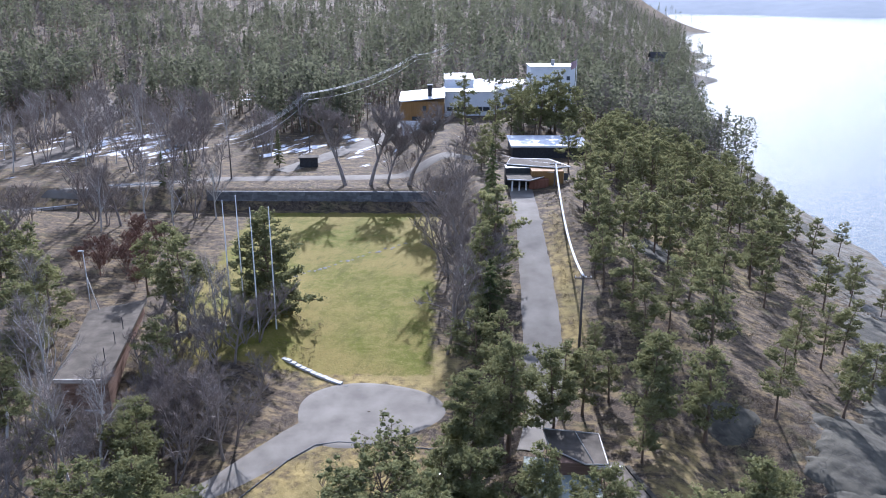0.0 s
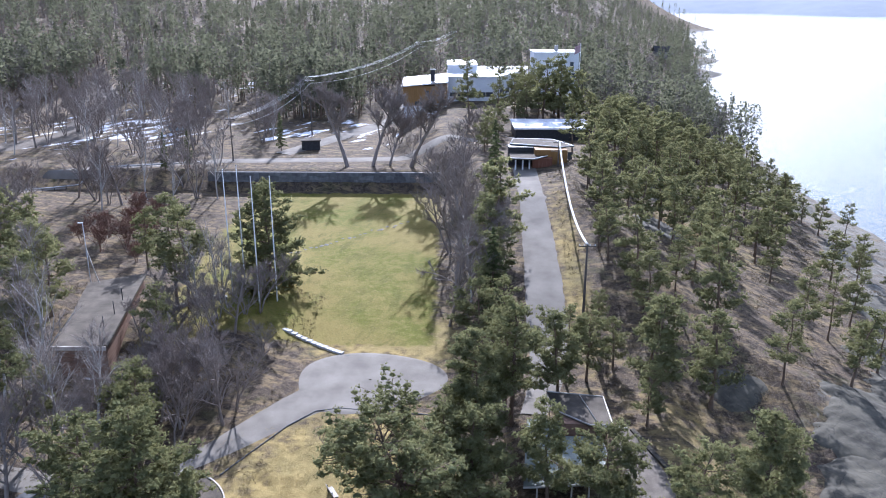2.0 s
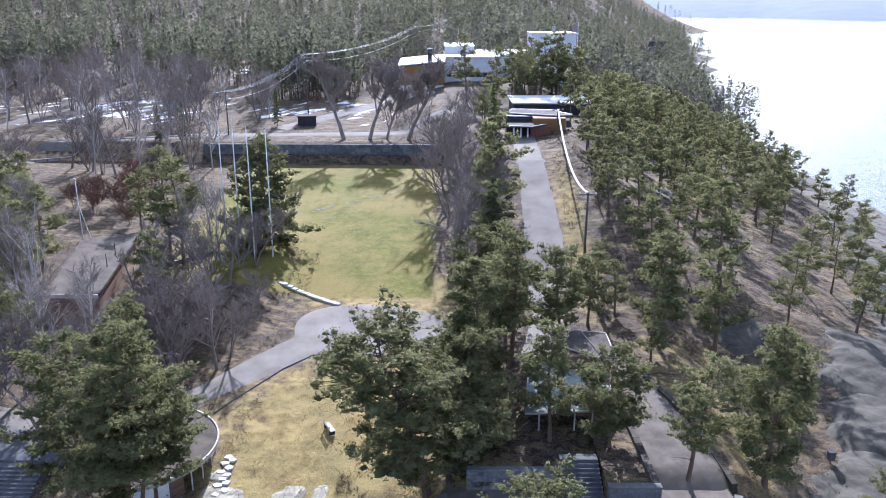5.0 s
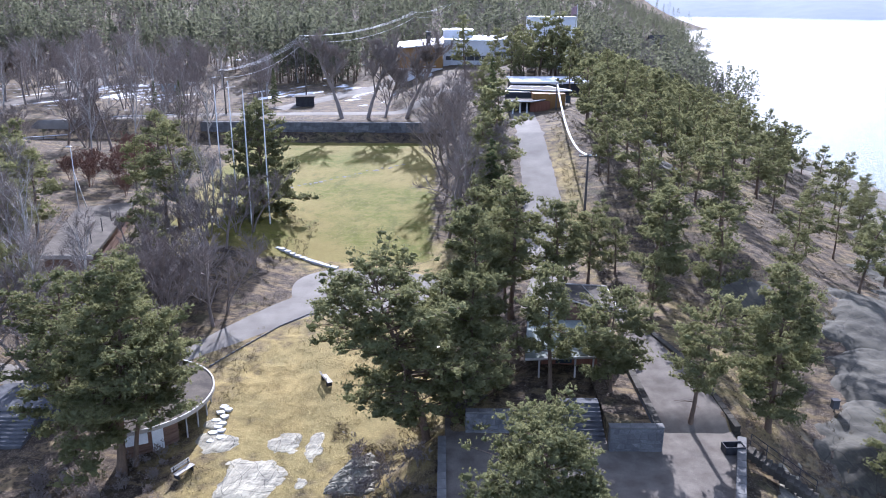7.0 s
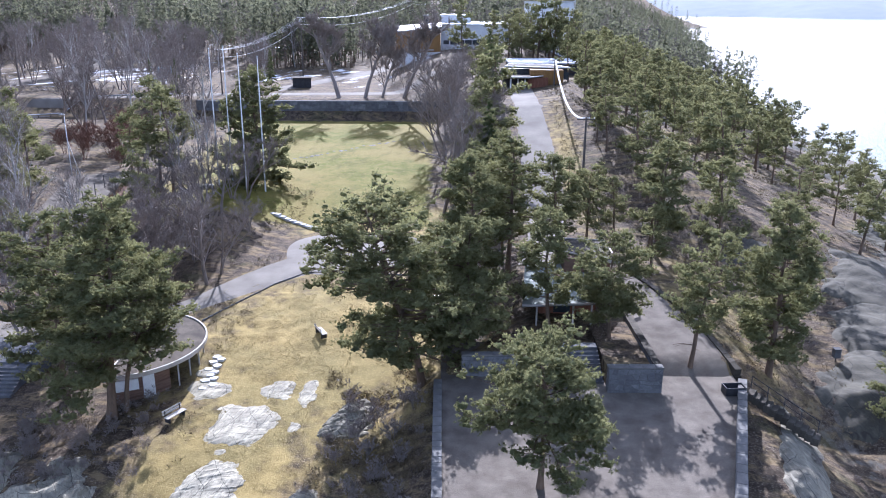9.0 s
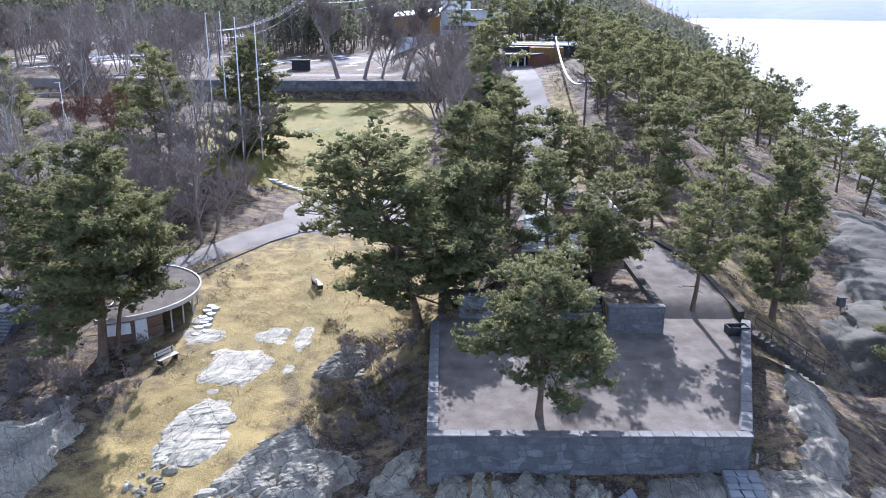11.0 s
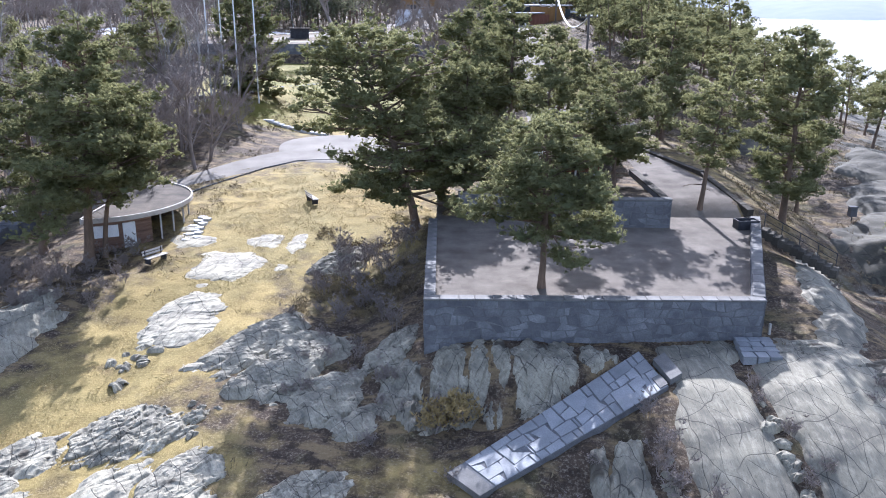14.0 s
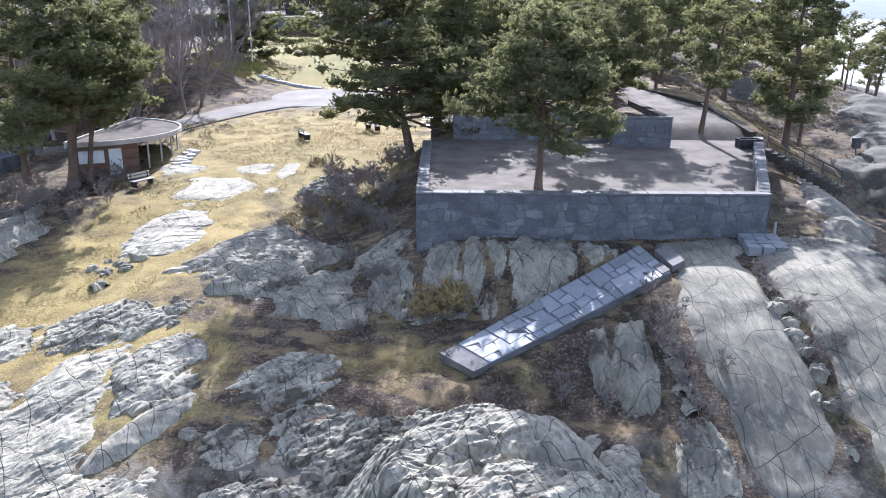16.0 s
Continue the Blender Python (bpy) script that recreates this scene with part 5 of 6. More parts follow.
outcrops([(8.3, 25.2, 1.0, 2.9, .9, .2), (14.4, 33.6, 3.2, 1.5, .3, .05), (9.6, 20.4, 1.4, 2.8, .5, .35), (14.8, 16.4, 3.2, 2.6, .6, .3), (7.1, 26.2, .5, 1.7, .5, .3), (-1.1, 31.6, .7, 1.0, .8, .15)], "grey rock beside the flagged path", 220, M_SLAB, "rocks beside the path", 1.0, .9, 1.4, .1)
outcrops([(18.9, 33.1, 2.4, 1.7, 0.6, .5), (22.4, 31.5, 2.4, 1.9, 0.6, .5), (27, 28, 3.2, 4.2, 0.78, .4)], "blocky pale rock beside the terrace corner", 230, M_SLAB, "blocky rocks", .8, .5, .3, .1)
outcrops([(23.6, 41.4, 1.7, 8.6, 0.75, .0)], "long bare smooth slab beside the terrace wall", 236, M_SLAB, "slabs beside the terrace", .6, .5, 1.35, .13, turn=-.32, square=2.6, plateau=2.4)
outcrops([(36, 54, 5, 7, 0.91, .06), (41, 63, 5.5, 9, 0.98, .06), (46, 74, 6, 10, 1.05, .06), (40, 47, 5, 7, 0.98, .06), (50, 66, 6, 9, 0.91, .06), (55, 82, 6, 10, 0.91, .06),
          (61, 98, 6, 11, 0.91, .06), (36, 128, 5, 7, 0.63, .06), (33, 80, 3, 4, 0.5, .06), (40, 151, 5, 5, .6, .06), (79, 147, 5, 10, .6, .06), (84, 184, 5, 9, .6, .06), (70, 117, 5, 9, .7, .06)], "long bare rock slope falling to the fjord", 240, M_SHORE, "shore slopes", .5, .35, .9, .26, turn=-.5, square=2.2, plateau=2.6)

# loose stones on the shore slope
rng = np.random.default_rng(17)
LOOSE = [rock_mesh("loose_stone", 300 + k, .32, .24, .26, 0, .5, .2, .05, M_ROCK, .3, .25, .4, None, 2.6, 2.4) for k in range(4)]
for k in range(90):
    cx, cy, sx, sy = ((-5.5, 23.5, 2.4, 1.8), (-2.6, 20.4, 2.2, 1.2), (-12, 31.5, 1.6, 1.4), (-16.8, 37, .9, 2.0), (9.9, 24.5, .35, 2.6), (15.0, 26, .25, 3.4))[k % 6]
    x, y = cx + rng.normal(0, sx * .6), cy + rng.normal(0, sy * .6)
    o = tagged(part("loose_stone", LOOSE[k % 4]), "small angular pale stone lying on earth", "stone", "loose stones")
    o.matrix_world = pose(x, y, gz(x, y) + .03, rng.uniform(-12, 12), rng.uniform(-12, 12), rng.uniform(0, 360)) @ Matrix.Scale(rng.uniform(.5, 1.5), 4)

# tufts of dead grass
rng = np.random.default_rng(31)
tx, ty = rng.uniform(-30, 4, 90000), rng.uniform(22, 76, 90000)
tk = np.maximum.reduce([blob(tx, ty, -10.5, 62, 11.5, 16), blob(tx, ty, -15.5, 43, 6, 12, -.15), blob(tx, ty, -19.5, 31, 4.6, 9, -.3)]) + .5 * (vnoise(tx / 1.3, ty / 1.3, 71) - .2)
sel = tk > .62
tx, ty = tx[sel], ty[sel]
v, f = blades(rng, np.stack([tx, ty, ground(tx, ty) + .08], 1), .16, .03, .35)
straw_mat = surface("dead_grass", (.27, .21, .09), (.42, .34, .17), 2.0, 9, .9, .1, .01)
tagged(part("grass_tufts", tri_mesh("grass_tufts", v, f, [straw_mat])), "matted dead straw-coloured grass", "grass", kind="stuff")

# heather, twigs and dry stalks between the trees
rng = np.random.default_rng(53)
px, py = [], []
for x0, x1, y0, y1, count in ((17, 75, 50, 160, 26000), (-62, -18, 45, 112, 12000), (-11, 25, 19, 35, 900), (-9, 0, 34, 57, 5000)):
    px.append(rng.uniform(x0, x1, count))
    py.append(rng.uniform(y0, y1, count))
px, py = np.concatenate(px), np.concatenate(py)
lane = np.interp(py, [66, 80, 92, 104, 118, 132, 152], [9, 11.5, 12.9, 13.6, 14.2, 14.6, 15])
track = np.interp(py, [66, 67.6, 70.2, 74.9, 79.6, 83.5], [-44, -30, -24.5, -20, -16, -11])
ramp_s, ramp_d = (px - 2.15) * .868 + (py - 25.25) * .496, (py - 25.25) * .868 - (px - 2.15) * .496
ok = (fbm(px / 3.1, py / 3.1, 77, 3) > .05) & (np.abs(px - lane) > 3.6) & ~((np.abs(px - track) < 3.4) & (py < 86)) & ~((px > -.6) & (px < 23.5) & (py > 34.6) & (py < 70)) & (shore_x(py) - px > 9)
ok &= ~((ramp_s > -1.6) & (ramp_s < 12) & (ramp_d > -.1) & (ramp_d < 3.3)) & ~((np.abs(px + 26.8) < 7) & (np.abs(py - 58.6) < 7)) & ~((px < -34) & (py > 55) & (py < 66)) & ~((px > 10.5) & (px < 26) & (py < 34))
px, py = px[ok], py[ok]
near = np.repeat(np.stack([px, py], 1), 4, 0) + rng.normal(0, .13, (len(px) * 4, 2))
v, f = blades(rng, np.column_stack([near, ground(near[:, 0], near[:, 1]) + .12]), .36, .045, .8)
stalks = surface("dry_stalks", (.11, .085, .05), (.25, .20, .115), .5, 6, .9, .1, .01)
tagged(part("undergrowth", tri_mesh("undergrowth", v, f, [stalks])), "low brown heather and dry stalks on the forest floor", "undergrowth", kind="stuff")


# --- trees ---
def tree(name, meshes, label, category="tree", group=""):
    ob = thing(name, label, category, group=group)
    part("trunk", meshes[0], None, ob)
    part("crown", meshes[1], None, ob)
    return ob


def stand(ob, x, y, turn=0.0, size=1.0, first=False, sink=0.0):
    m = pose(x, y, gz(x, y) - sink, 0, 0, turn) @ Matrix.Scale(size, 4)
    if first:
        ob.matrix_world = m
        return ob
    return copy_thing(ob, m)


# pines that stand by themselves round the terrace: x, y, base, height ...
SOLO = [
    (5.9, 37.9, 7.15, dict(seed=1, wide=.35, h=9.8, start=0.33, spread=4.0, clumps=380, leaves=95000, leaf=(.15, .042), size=0.81, radius=.2, stubs=3, cone=.3), "broad low pine growing through the terrace floor"),
    (19.0, 52.3, 7.6, dict(seed=2, h=11.8, start=.34, spread=2.5, clumps=204, leaves=41500, leaf=(.15, .042), lean=(.7, .2), size=0.72, radius=.19, stubs=5, cone=.15), "slender leaning pine on the gravel path"),
    (-1.3, 53.2, 5.1, dict(seed=3, h=16.4, start=0.22, spread=5.6, clumps=560, leaves=175000, leaf=(.15, .042), lean=(-4.2, .4), wide=.52, size=0.97, radius=.34, stubs=8, cone=.12), "big leaning old pine on the grass bank"),
    (-24.9, 51.0, 4.1, dict(seed=4, h=18.0, start=0.27, spread=5.0, clumps=472, leaves=183680, leaf=(.15, .042), lean=(2.6, 0), size=0.97, radius=.34, stubs=8, cone=.5), "tall dense pine beside the round hut"),
    (-24.1, 51.9, 4.2, dict(seed=14, h=11.5, start=.48, spread=4.0, clumps=236, leaves=52200, leaf=(.15, .042), lean=(2.4, 0), size=0.84, radius=.2, stubs=6), "lower leaning pine in front of the round hut"),
    (25.4, 53.0, 6.3, dict(seed=5, h=15.3, start=.2, spread=3.4, clumps=393, leaves=96200, leaf=(.15, .042), lean=(.2, .6), size=0.88, radius=.28, cone=.42), "dark dense pine below the terrace parapet"),
    (13.4, 55.4, 9.0, dict(seed=6, h=8.8, start=.22, spread=3.3, clumps=320, leaves=80000, leaf=(.15, .042), size=0.72, radius=.15, cone=.15), "small spreading pine in the stone planter"),
    (3.0, 67.0, 8.2, dict(seed=7, h=14.2, start=.2, spread=3.5, clumps=410, leaves=96200, leaf=(.15, .042), size=0.93, radius=.27, cone=.42), "tall dark pine beside the pavilion"),
    (.6, 60.5, 5.9, dict(seed=8, h=11.5, start=.2, spread=3.5, clumps=330, leaves=65600, leaf=(.15, .042), size=0.88, radius=.24, cone=.42), "dense dark pine in the shaded hollow"),
    (2.4, 58.0, 6.6, dict(seed=15, h=12.0, start=.22, spread=3.7, clumps=340, leaves=77900, leaf=(.15, .042), size=0.93, radius=.26, cone=.4), "dense shady pine at the back of the terrace"),
    (6.6, 71.0, 9.2, dict(seed=16, h=14.5, start=.25, spread=3.2, clumps=315, leaves=65000, leaf=(.15, .042), size=0.93, radius=.26, cone=.4), "tall shady pine beside the lane"),
    (11.6, 72.8, 9.6, dict(seed=9, h=11.4, start=.3, spread=2.2, clumps=252, leaves=52200, leaf=(.15, .042), size=0.81, radius=.2, cone=.15), "open-crowned pine behind the pavilion"),
    (-30.2, 55.0, 3.9, dict(seed=19, h=16.5, start=.2, spread=4.4, clumps=330, leaves=67600, leaf=(.15, .042), size=.95, radius=.27, cone=.35), "dense dark pine above the concrete steps"),
    (-26.0, 107.5, 8.5, dict(seed=12, h=18.5, start=.08, spread=5.0, clumps=520, leaves=90000, leaf=(.2, .095), size=1.0, radius=.26, cone=.45, wide=.3), "tall dense dark conifer behind the flagpoles"),
    (8.7, 56.6, 8.3, dict(seed=21, h=11.6, start=.3, spread=2.6, clumps=200, leaves=44000, leaf=(.15, .042), size=.8, radius=.2, cone=.2), "open pine standing before the pavilion"),
    (22.3, 78.0, 9.6, dict(seed=11, h=11.6, start=.5, spread=2.3, clumps=189, leaves=25800, leaf=(.15, .042), size=0.72, radius=.19, cone=.15), "tall pine with a bare lower trunk"),
]
for x, y, z, kw, lab in SOLO:
    kw["leaves"] = int(kw["leaves"] * 1.05)
    ob = tree("pine_tree", pine_meshes(**kw), lab, group="pines round the terrace")
    ob.matrix_world = pose(x, y, z)

PINE_SHAPES = ((12, .3, 2.7, 30, 7600), (13, .36, 2.5, 26, 6800), (11, .22, 2.8, 34, 8200), (14, .28, 2.8, 30, 7800), (10, .24, 2.4, 26, 6800))


def pines(seed, share, leaf):
    return [tree("pine_tree", pine_meshes(seed + k, h=h, start=st, spread=sp, clumps=lb * 5, leaves=int(lv * share), leaf=leaf, radius=.19, size=.95, cone=.35, heart=0), "Scots pine with dark clumped crown and bare lower trunk", group="pines on the slopes")
            for k, (h, st, sp, lb, lv) in enumerate(PINE_SHAPES)]


PINES, NEAR = pines(20, 1.1, (.27, .1)), pines(30, 3.3, (.17, .05))
PLACED = [(13.4, 80, 10), (6.4, 76, 12), (20.4, 70, 7), (35.7, 173, 13), (27, 168, 12), (31, 165, 11), (34.9, 152.7, 13), (41.6, 168.8, 13), (51.1, 190.4, 13), (63.9, 213, 14), (64.2, 205.5, 12), (69, 202, 11),
          (73.7, 181.8, 9), (79.5, 201.2, 11), (78, 176, 9), (82.9, 195, 6), (77.9, 166, 6), (63.2, 121.3, 11), (76, 137, 8), (72, 129.5, 8), (40.5, 116.1, 12), (35.5, 118, 11), (34, 101.5, 12), (41, 107.7, 12), (54.1, 131, 11),
          (33.6, 90, 13), (29.8, 95.5, 11), (25.8, 99.5, 12), (25.3, 91.5, 11), (50.6, 115.2, 9), (46.4, 94.2, 11), (51.5, 97, 10), (23.2, 107, 10), (25.5, 116, 10), (25.2, 123, 10), (26, 131, 11), (22.6, 111, 7), (19, 91, 6),
          (15.8, 79.5, 9), (19.3, 82, 7), (22.2, 75, 12.6), (29.1, 76.6, 12.3), (38.4, 80.4, 11), (47.7, 82.9, 11), (29.6, 60, 10), (54.7, 89.9, 9), (58, 104, 9), (44, 126, 11), (47, 140, 12), (38, 134, 12), (30, 126, 11),
          (56, 148.9, 14), (68.4, 186.1, 14), (57, 170, 12), (47, 155, 12), (62, 158, 11), (26, 141, 12), (30, 149, 11), (52, 180, 12), (38, 186, 13), (44, 198, 13), (56, 204, 13), (34, 214, 13), (47, 216, 13),
          (7.2, 101, 10), (7.2, 113, 15), (5.2, 106.5, 14), (6.8, 121, 11), (6.5, 84, 12), (4, 91, 11), (5.9, 97, 12), (-48, 118, 11),
          (-32, 69.6, 13), (-36.2, 88.5, 12.5), (-39, 104.8, 17.5), (-36.4, 102.4, 16.5), (-59.3, 104.3, 14), (-55.5, 101, 13), (-52.4, 88.7, 12), (-63, 112, 14), (-57, 80, 13), (-66, 98, 13)]
rng = np.random.default_rng(77)
spots = []


def free(x, y, gap):
    if any((x - a) ** 2 + (y - b) ** 2 < gap * gap for a, b in spots):
        return False
    spots.append((x, y))
    return True


begun = {}


def plant_pine(x, y, height, dice):
    """Finer needles on the pines that the camera passes nearer."""
    k = int(dice.integers(0, 5))
    ob = (NEAR if y < 110 else PINES)[k]
    first = ob.name not in begun
    begun[ob.name] = 1
    return stand(ob, x, y, float(dice.uniform(0, 360)), height / PINE_SHAPES[k][0] / (1 if first else ob.scale[0]), first)


OPEN = ((40, 151, 7), (84, 185, 7), (79, 147, 10), (53, 118, 7), (64, 128, 8), (25, 104, 5), (33, 112, 4), (60, 140, 6), (46, 86, 5))
for x, y, h in PLACED:
    free(x, y, 0)
    plant_pine(x, y, h, rng)
tries = 0
while len(spots) < len(PLACED) + 78 and tries < 6000:
    tries += 1
    x, y = rng.uniform(18, 96), rng.uniform(118, 228)
    ds = float(shore_x(y)) - x
    if ds < 9 or (ds < 22 and rng.uniform() < .6) or (x < 24 and y < 165) or (y > 148 and 10 < x < 36 and y < 200) or any((x - a) ** 2 + (y - b) ** 2 < r * r for a, b, r in OPEN):
        continue
    if free(x, y, 4.7):
        plant_pine(x, y, rng.uniform(8, 13) * (.7 if ds < 22 else 1), rng)

BARE = [tree("bare_tree", bare_meshes(40 + k, h, st, sp, tw, r, None, 0, .012, None, (11, 6) if st == 1 else (8, 5)), "leafless deciduous tree with fine brown twigs", group="leafless trees")
        for k, (h, st, sp, tw, r) in enumerate(((9, 1, .6, 2600, .16), (8, 3, .5, 2800, .15), (10, 2, .5, 2800, .17), (6, 5, .6, 2600, .12)))]
WALLTREE = tree("bare_tree", bare_meshes(47, 15, 1, .6, 5200, .34, None, 0, .03, None, (13, 7)), "dark leafless deciduous tree above the retaining wall", group="leafless trees")
BIRCH = [tree("birch_tree", bare_meshes(50 + k, 14, 1, .3, 2200, .15, M_BIRCH, .5), "tall leafless birch with pale trunk", group="birches") for k in range(2)]
SPRUCE = [tree("spruce_tree", spruce_meshes(60 + k, 17, sp, lv, (.42, .13)), "dark spruce with drooping green boughs", group="spruces") for k, (sp, lv) in enumerate(((3.4, 7000), (2.7, 6000)))]
SHRUB = [tree("shrub", bare_meshes(70 + k, 1.7, 7, .9, 1100, .035, None, .0, .016, None, (5, 3)), "low leafless brown shrub", "shrub", "low shrubs") for k in range(2)]
REDBUSH = tree("bush", bare_meshes(73, 4.2, 9, .8, 3600, .07, M_BUSH, 0, .02, M_BUSH, (7, 4)), "dense reddish brown leafless bush", "bush", "red bushes")
HEATHER = tree("bush", bare_meshes(74, 1.5, 11, .9, 2400, .03, None, 0, .02, surface("heather_twigs", (.26, .19, .09), (.46, .36, .15), 1, 8, .9, .2, .01), (6, 4)), "low yellow-brown heather bush beside the flagged path", "bush", "heather bushes")
seen_first = {}


def plant(kinds, k, x, y, size):
    ob = kinds[k]
    first = ob.name not in seen_first
    seen_first[ob.name] = 1
    return stand(ob, x, y, float(rng.uniform(0, 360)), size / (1 if first else ob.scale[0]), first)


for x, y, k, s in [(.3, 99.5, 2, 1.7), (1.5, 108, 2, 1.7), (2.5, 117, 0, 1.9), (.5, 126, 2, 1.6), (3, 134, 2, 1.7), (1, 142, 0, 1.6), (-1.0, 150, 2, 1.6), (3, 158, 1, 1.6), (4.2, 111, 2, 1.5), (4, 124, 1, 1.7), (-36, 63.5, 1, 1.2), (-39, 66, 2, 1.3), (-34.5, 66, 0, 1.2), (-42, 63, 0, 1.3), (-45, 66, 2, 1.3)]:
    plant(BARE, k, x, y, s)
for x, y, k in [(-22.5, 172.8, 1.35), (-17.0, 173.6, 1.3), (-8.4, 173.4, 1.35), (-13.2, 174.5, .9)]:
    plant([WALLTREE], 0, x, y, k)
# thicket on the bank above the lower lane
for j in range(38):
    y = rng.uniform(70, 100)
    x = rng.uniform(-40, -23.2 - max(0, 76 - y) * .9)
    plant(BARE, int(rng.integers(0, 4)), x, y, rng.uniform(.75, 1.25))
# wood west of the lawn and along the road
for j in range(72):
    x, y = rng.uniform(-118, -44), rng.uniform(112, 174)
    if x > -70 and y < 150:
        continue
    if y > 176 + (x + 52) * .42 - 6 and x < -52:
        y -= 14
    plant(BARE, int(rng.integers(0, 4)), x, y, rng.uniform(1.1, 1.8))
for j in range(74):
    x, y = rng.uniform(-128, -42), rng.uniform(180, 250)
    bare = rng.uniform() < .6
    plant(BARE if bare else BIRCH, int(rng.integers(0, 2)), x, y, rng.uniform(.8, 1.15) * (1.5 if bare else 1))
for x, y, s in [(-36.1, 71.9, 1.2), (-47.5, 84, 1.15), (-50.5, 79, 1.2), (-39.5, 71, 1.05), (-43, 75, .95), (-49, 82, 1), (-55, 74, 1), (-46, 67, .85), (-60, 66, 1), (-31.5, 101, .85), (-34, 98, .8), (-30, 99, .8), (3.5, 104, .95), (-68, 148, 1), (-62, 156, 1.1), (-54, 150, .9), (-52, 90, 1), (-56, 99, 1.1), (-60, 92, 1), (-66, 101, 1), (-48, 158, 1.0)]:
    plant(BIRCH, int(rng.integers(0, 2)), x, y, s)
for x, y, k, s in [(8.2, 132, 0, .6), (6.0, 96, 0, .75), (8.6, 141, 0, .7), (-62, 168, 1, .5), (-58, 172, 1, .5), (-41, 190, 1, .55)]:
    plant(SPRUCE, k, x, y, s)
for x, y, s in [(-51, 121, 1.0), (-55, 127, 1.5), (-58.5, 125, 1.3), (-52.5, 131, 1.3), (-60.5, 131, 1.4), (-56, 134, 1.5), (-63, 128, 1.2), (-58.5, 143, 1.5), (-54, 140, 1.4)]:
    plant([REDBUSH], 0, x, y, s)
for j in range(70):
    q = rng.uniform()
    if q < .35:
        x, y = rng.uniform(-9, 0), rng.uniform(28, 56)
    elif q < .6:
        x, y = rng.uniform(-32, -20), rng.uniform(40, 54)
    elif q < .85:
        x, y = rng.uniform(0, 24), rng.uniform(22, 34)
    else:
        x, y = rng.uniform(24, 34), rng.uniform(40, 62)
    if 1 < x < 11.2 and abs(y - (26 + (x - 1.5) * .66)) < 2.6:
        continue
    plant(SHRUB, j % 2, x, y, rng.uniform(.4, .8))
for x, y, s in [(9.7, 28.8, .9), (10.1, 26.8, 1.0), (10.0, 24.8, 1.1), (10.3, 22.6, .9), (9.6, 25.9, .9), (9.9, 23.7, .9), (9.4, 21.4, .9), (15.7, 27.5, .7), (15.4, 25, .7), (15.2, 22.5, .8), (.9, 30.6, .9), (.2, 30.2, .8), (.6, 31.6, 1.0), (1.3, 31.9, .8), (-1.8, 49.5, 1.3), (-2.6, 50.5, 1.2), (-6.4, 51, 1.2), (15.0, 30.6, .7), (14.8, 29.4, .6), (-3, 29, .6), (19.9, 29, .7), (20.1, 27, .7), (5.5, 24.2, .7), (7, 23.6, .6), (-5.2, 46, 1.5), (-4.2, 43.5, 1.4), (-6.2, 48.2, 1.6), (-3.4, 47.5, 1.5), (-5.8, 42, 1.2), (-2.6, 44.6, 1.3), (-7.2, 45.4, 1.2), (-4.6, 49.6, 1.6), (-3.0, 41, 1.2), (-2.2, 39, 1.1), (-6.8, 52.5, 1.4), (-29, 47, 1.2), (-28.5, 50, 1.2), (-31, 50.5, 1.3), (-22, 48.5, .8)]:
    plant(SHRUB, int(rng.integers(0, 2)), x, y, s)
for x, y, k in [(.8, 30.6, 1.7), (1.5, 30.9, 1.3), (.1, 30.2, 1.2)]:
    plant([HEATHER], 0, x, y, k)
for k in range(46):
    plant(SHRUB, k % 2, rng.uniform(-32, -21.5), rng.uniform(43, 53), rng.uniform(.5, 1.1))
# taller pines west of the terrace and by the flagpoles
# (-43, 71), (-48, 77) and (34, 50) are extra trees added to cast shade
for x, y, h in [(-43, 71, 12), (-48, 77, 13), (34, 50, 7), (-33.5, 73.5, 11), (-54.5, 93, 14), (-61, 90, 13), (-68, 112, 14), (-72, 122, 13)]:
    plant_pine(x, y, h, rng)

# pines and bare trees round the houses
for x, y, h in [(5.6, 205, 18), (12.6, 205, 15), (17.5, 208, 13), (20.5, 203, 14), (25, 207, 17), (29.5, 210, 17), (33, 206, 15), (41, 196, 12), (45, 207, 13), (40, 186, 13), (12, 186, 9), (9, 178, 9), (8, 170, 8), (36, 178, 12), (43, 176, 12)]:
    plant_pine(x, y, h, rng)
for j in range(12):
    x, y = rng.uniform(-14, 12), rng.uniform(176, 206)
    if abs(x + 16 - (y - 204) * .35) > 6:
        plant(BARE, int(rng.integers(0, 4)), x, y, rng.uniform(.65, 1.0))

# far woods: one mass
rng = np.random.default_rng(9)
N = 9000
wy = 232 + 1150 * rng.uniform(0, 1, N * 3) ** 1.5
wx = rng.uniform(-1, 1, N * 3) * (wy * .62 + 60)
extra_x, extra_y = rng.uniform(-200, -125, 420), rng.uniform(180, 300, 420)
wx, wy = np.concatenate([extra_x, wx]), np.concatenate([extra_y, wy])
ds = shore_x(wy) - wx
keep = (ds > 8) & ~((np.abs(wx + 96) < 38) & (wy < 255)) & ~((np.abs(wx + 122) < 8) & (wy < 310)) & ~((np.abs(wx + 16) < 9) & (wy < 262)) & ~((wx > -16) & (wx < 42) & (wy < 250))
wx, wy = wx[keep][:N], wy[keep][:N]
wz = ground(wx, wy)
far = np.hypot(wx, wy)
kindv = rng.uniform(0, 1, len(wx)) + .25 * fbm(wx / 60, wy / 60, 61, 2)
hts = rng.uniform(11, 20, len(wx))
groups = {"c": [], "b": [], "w": []}
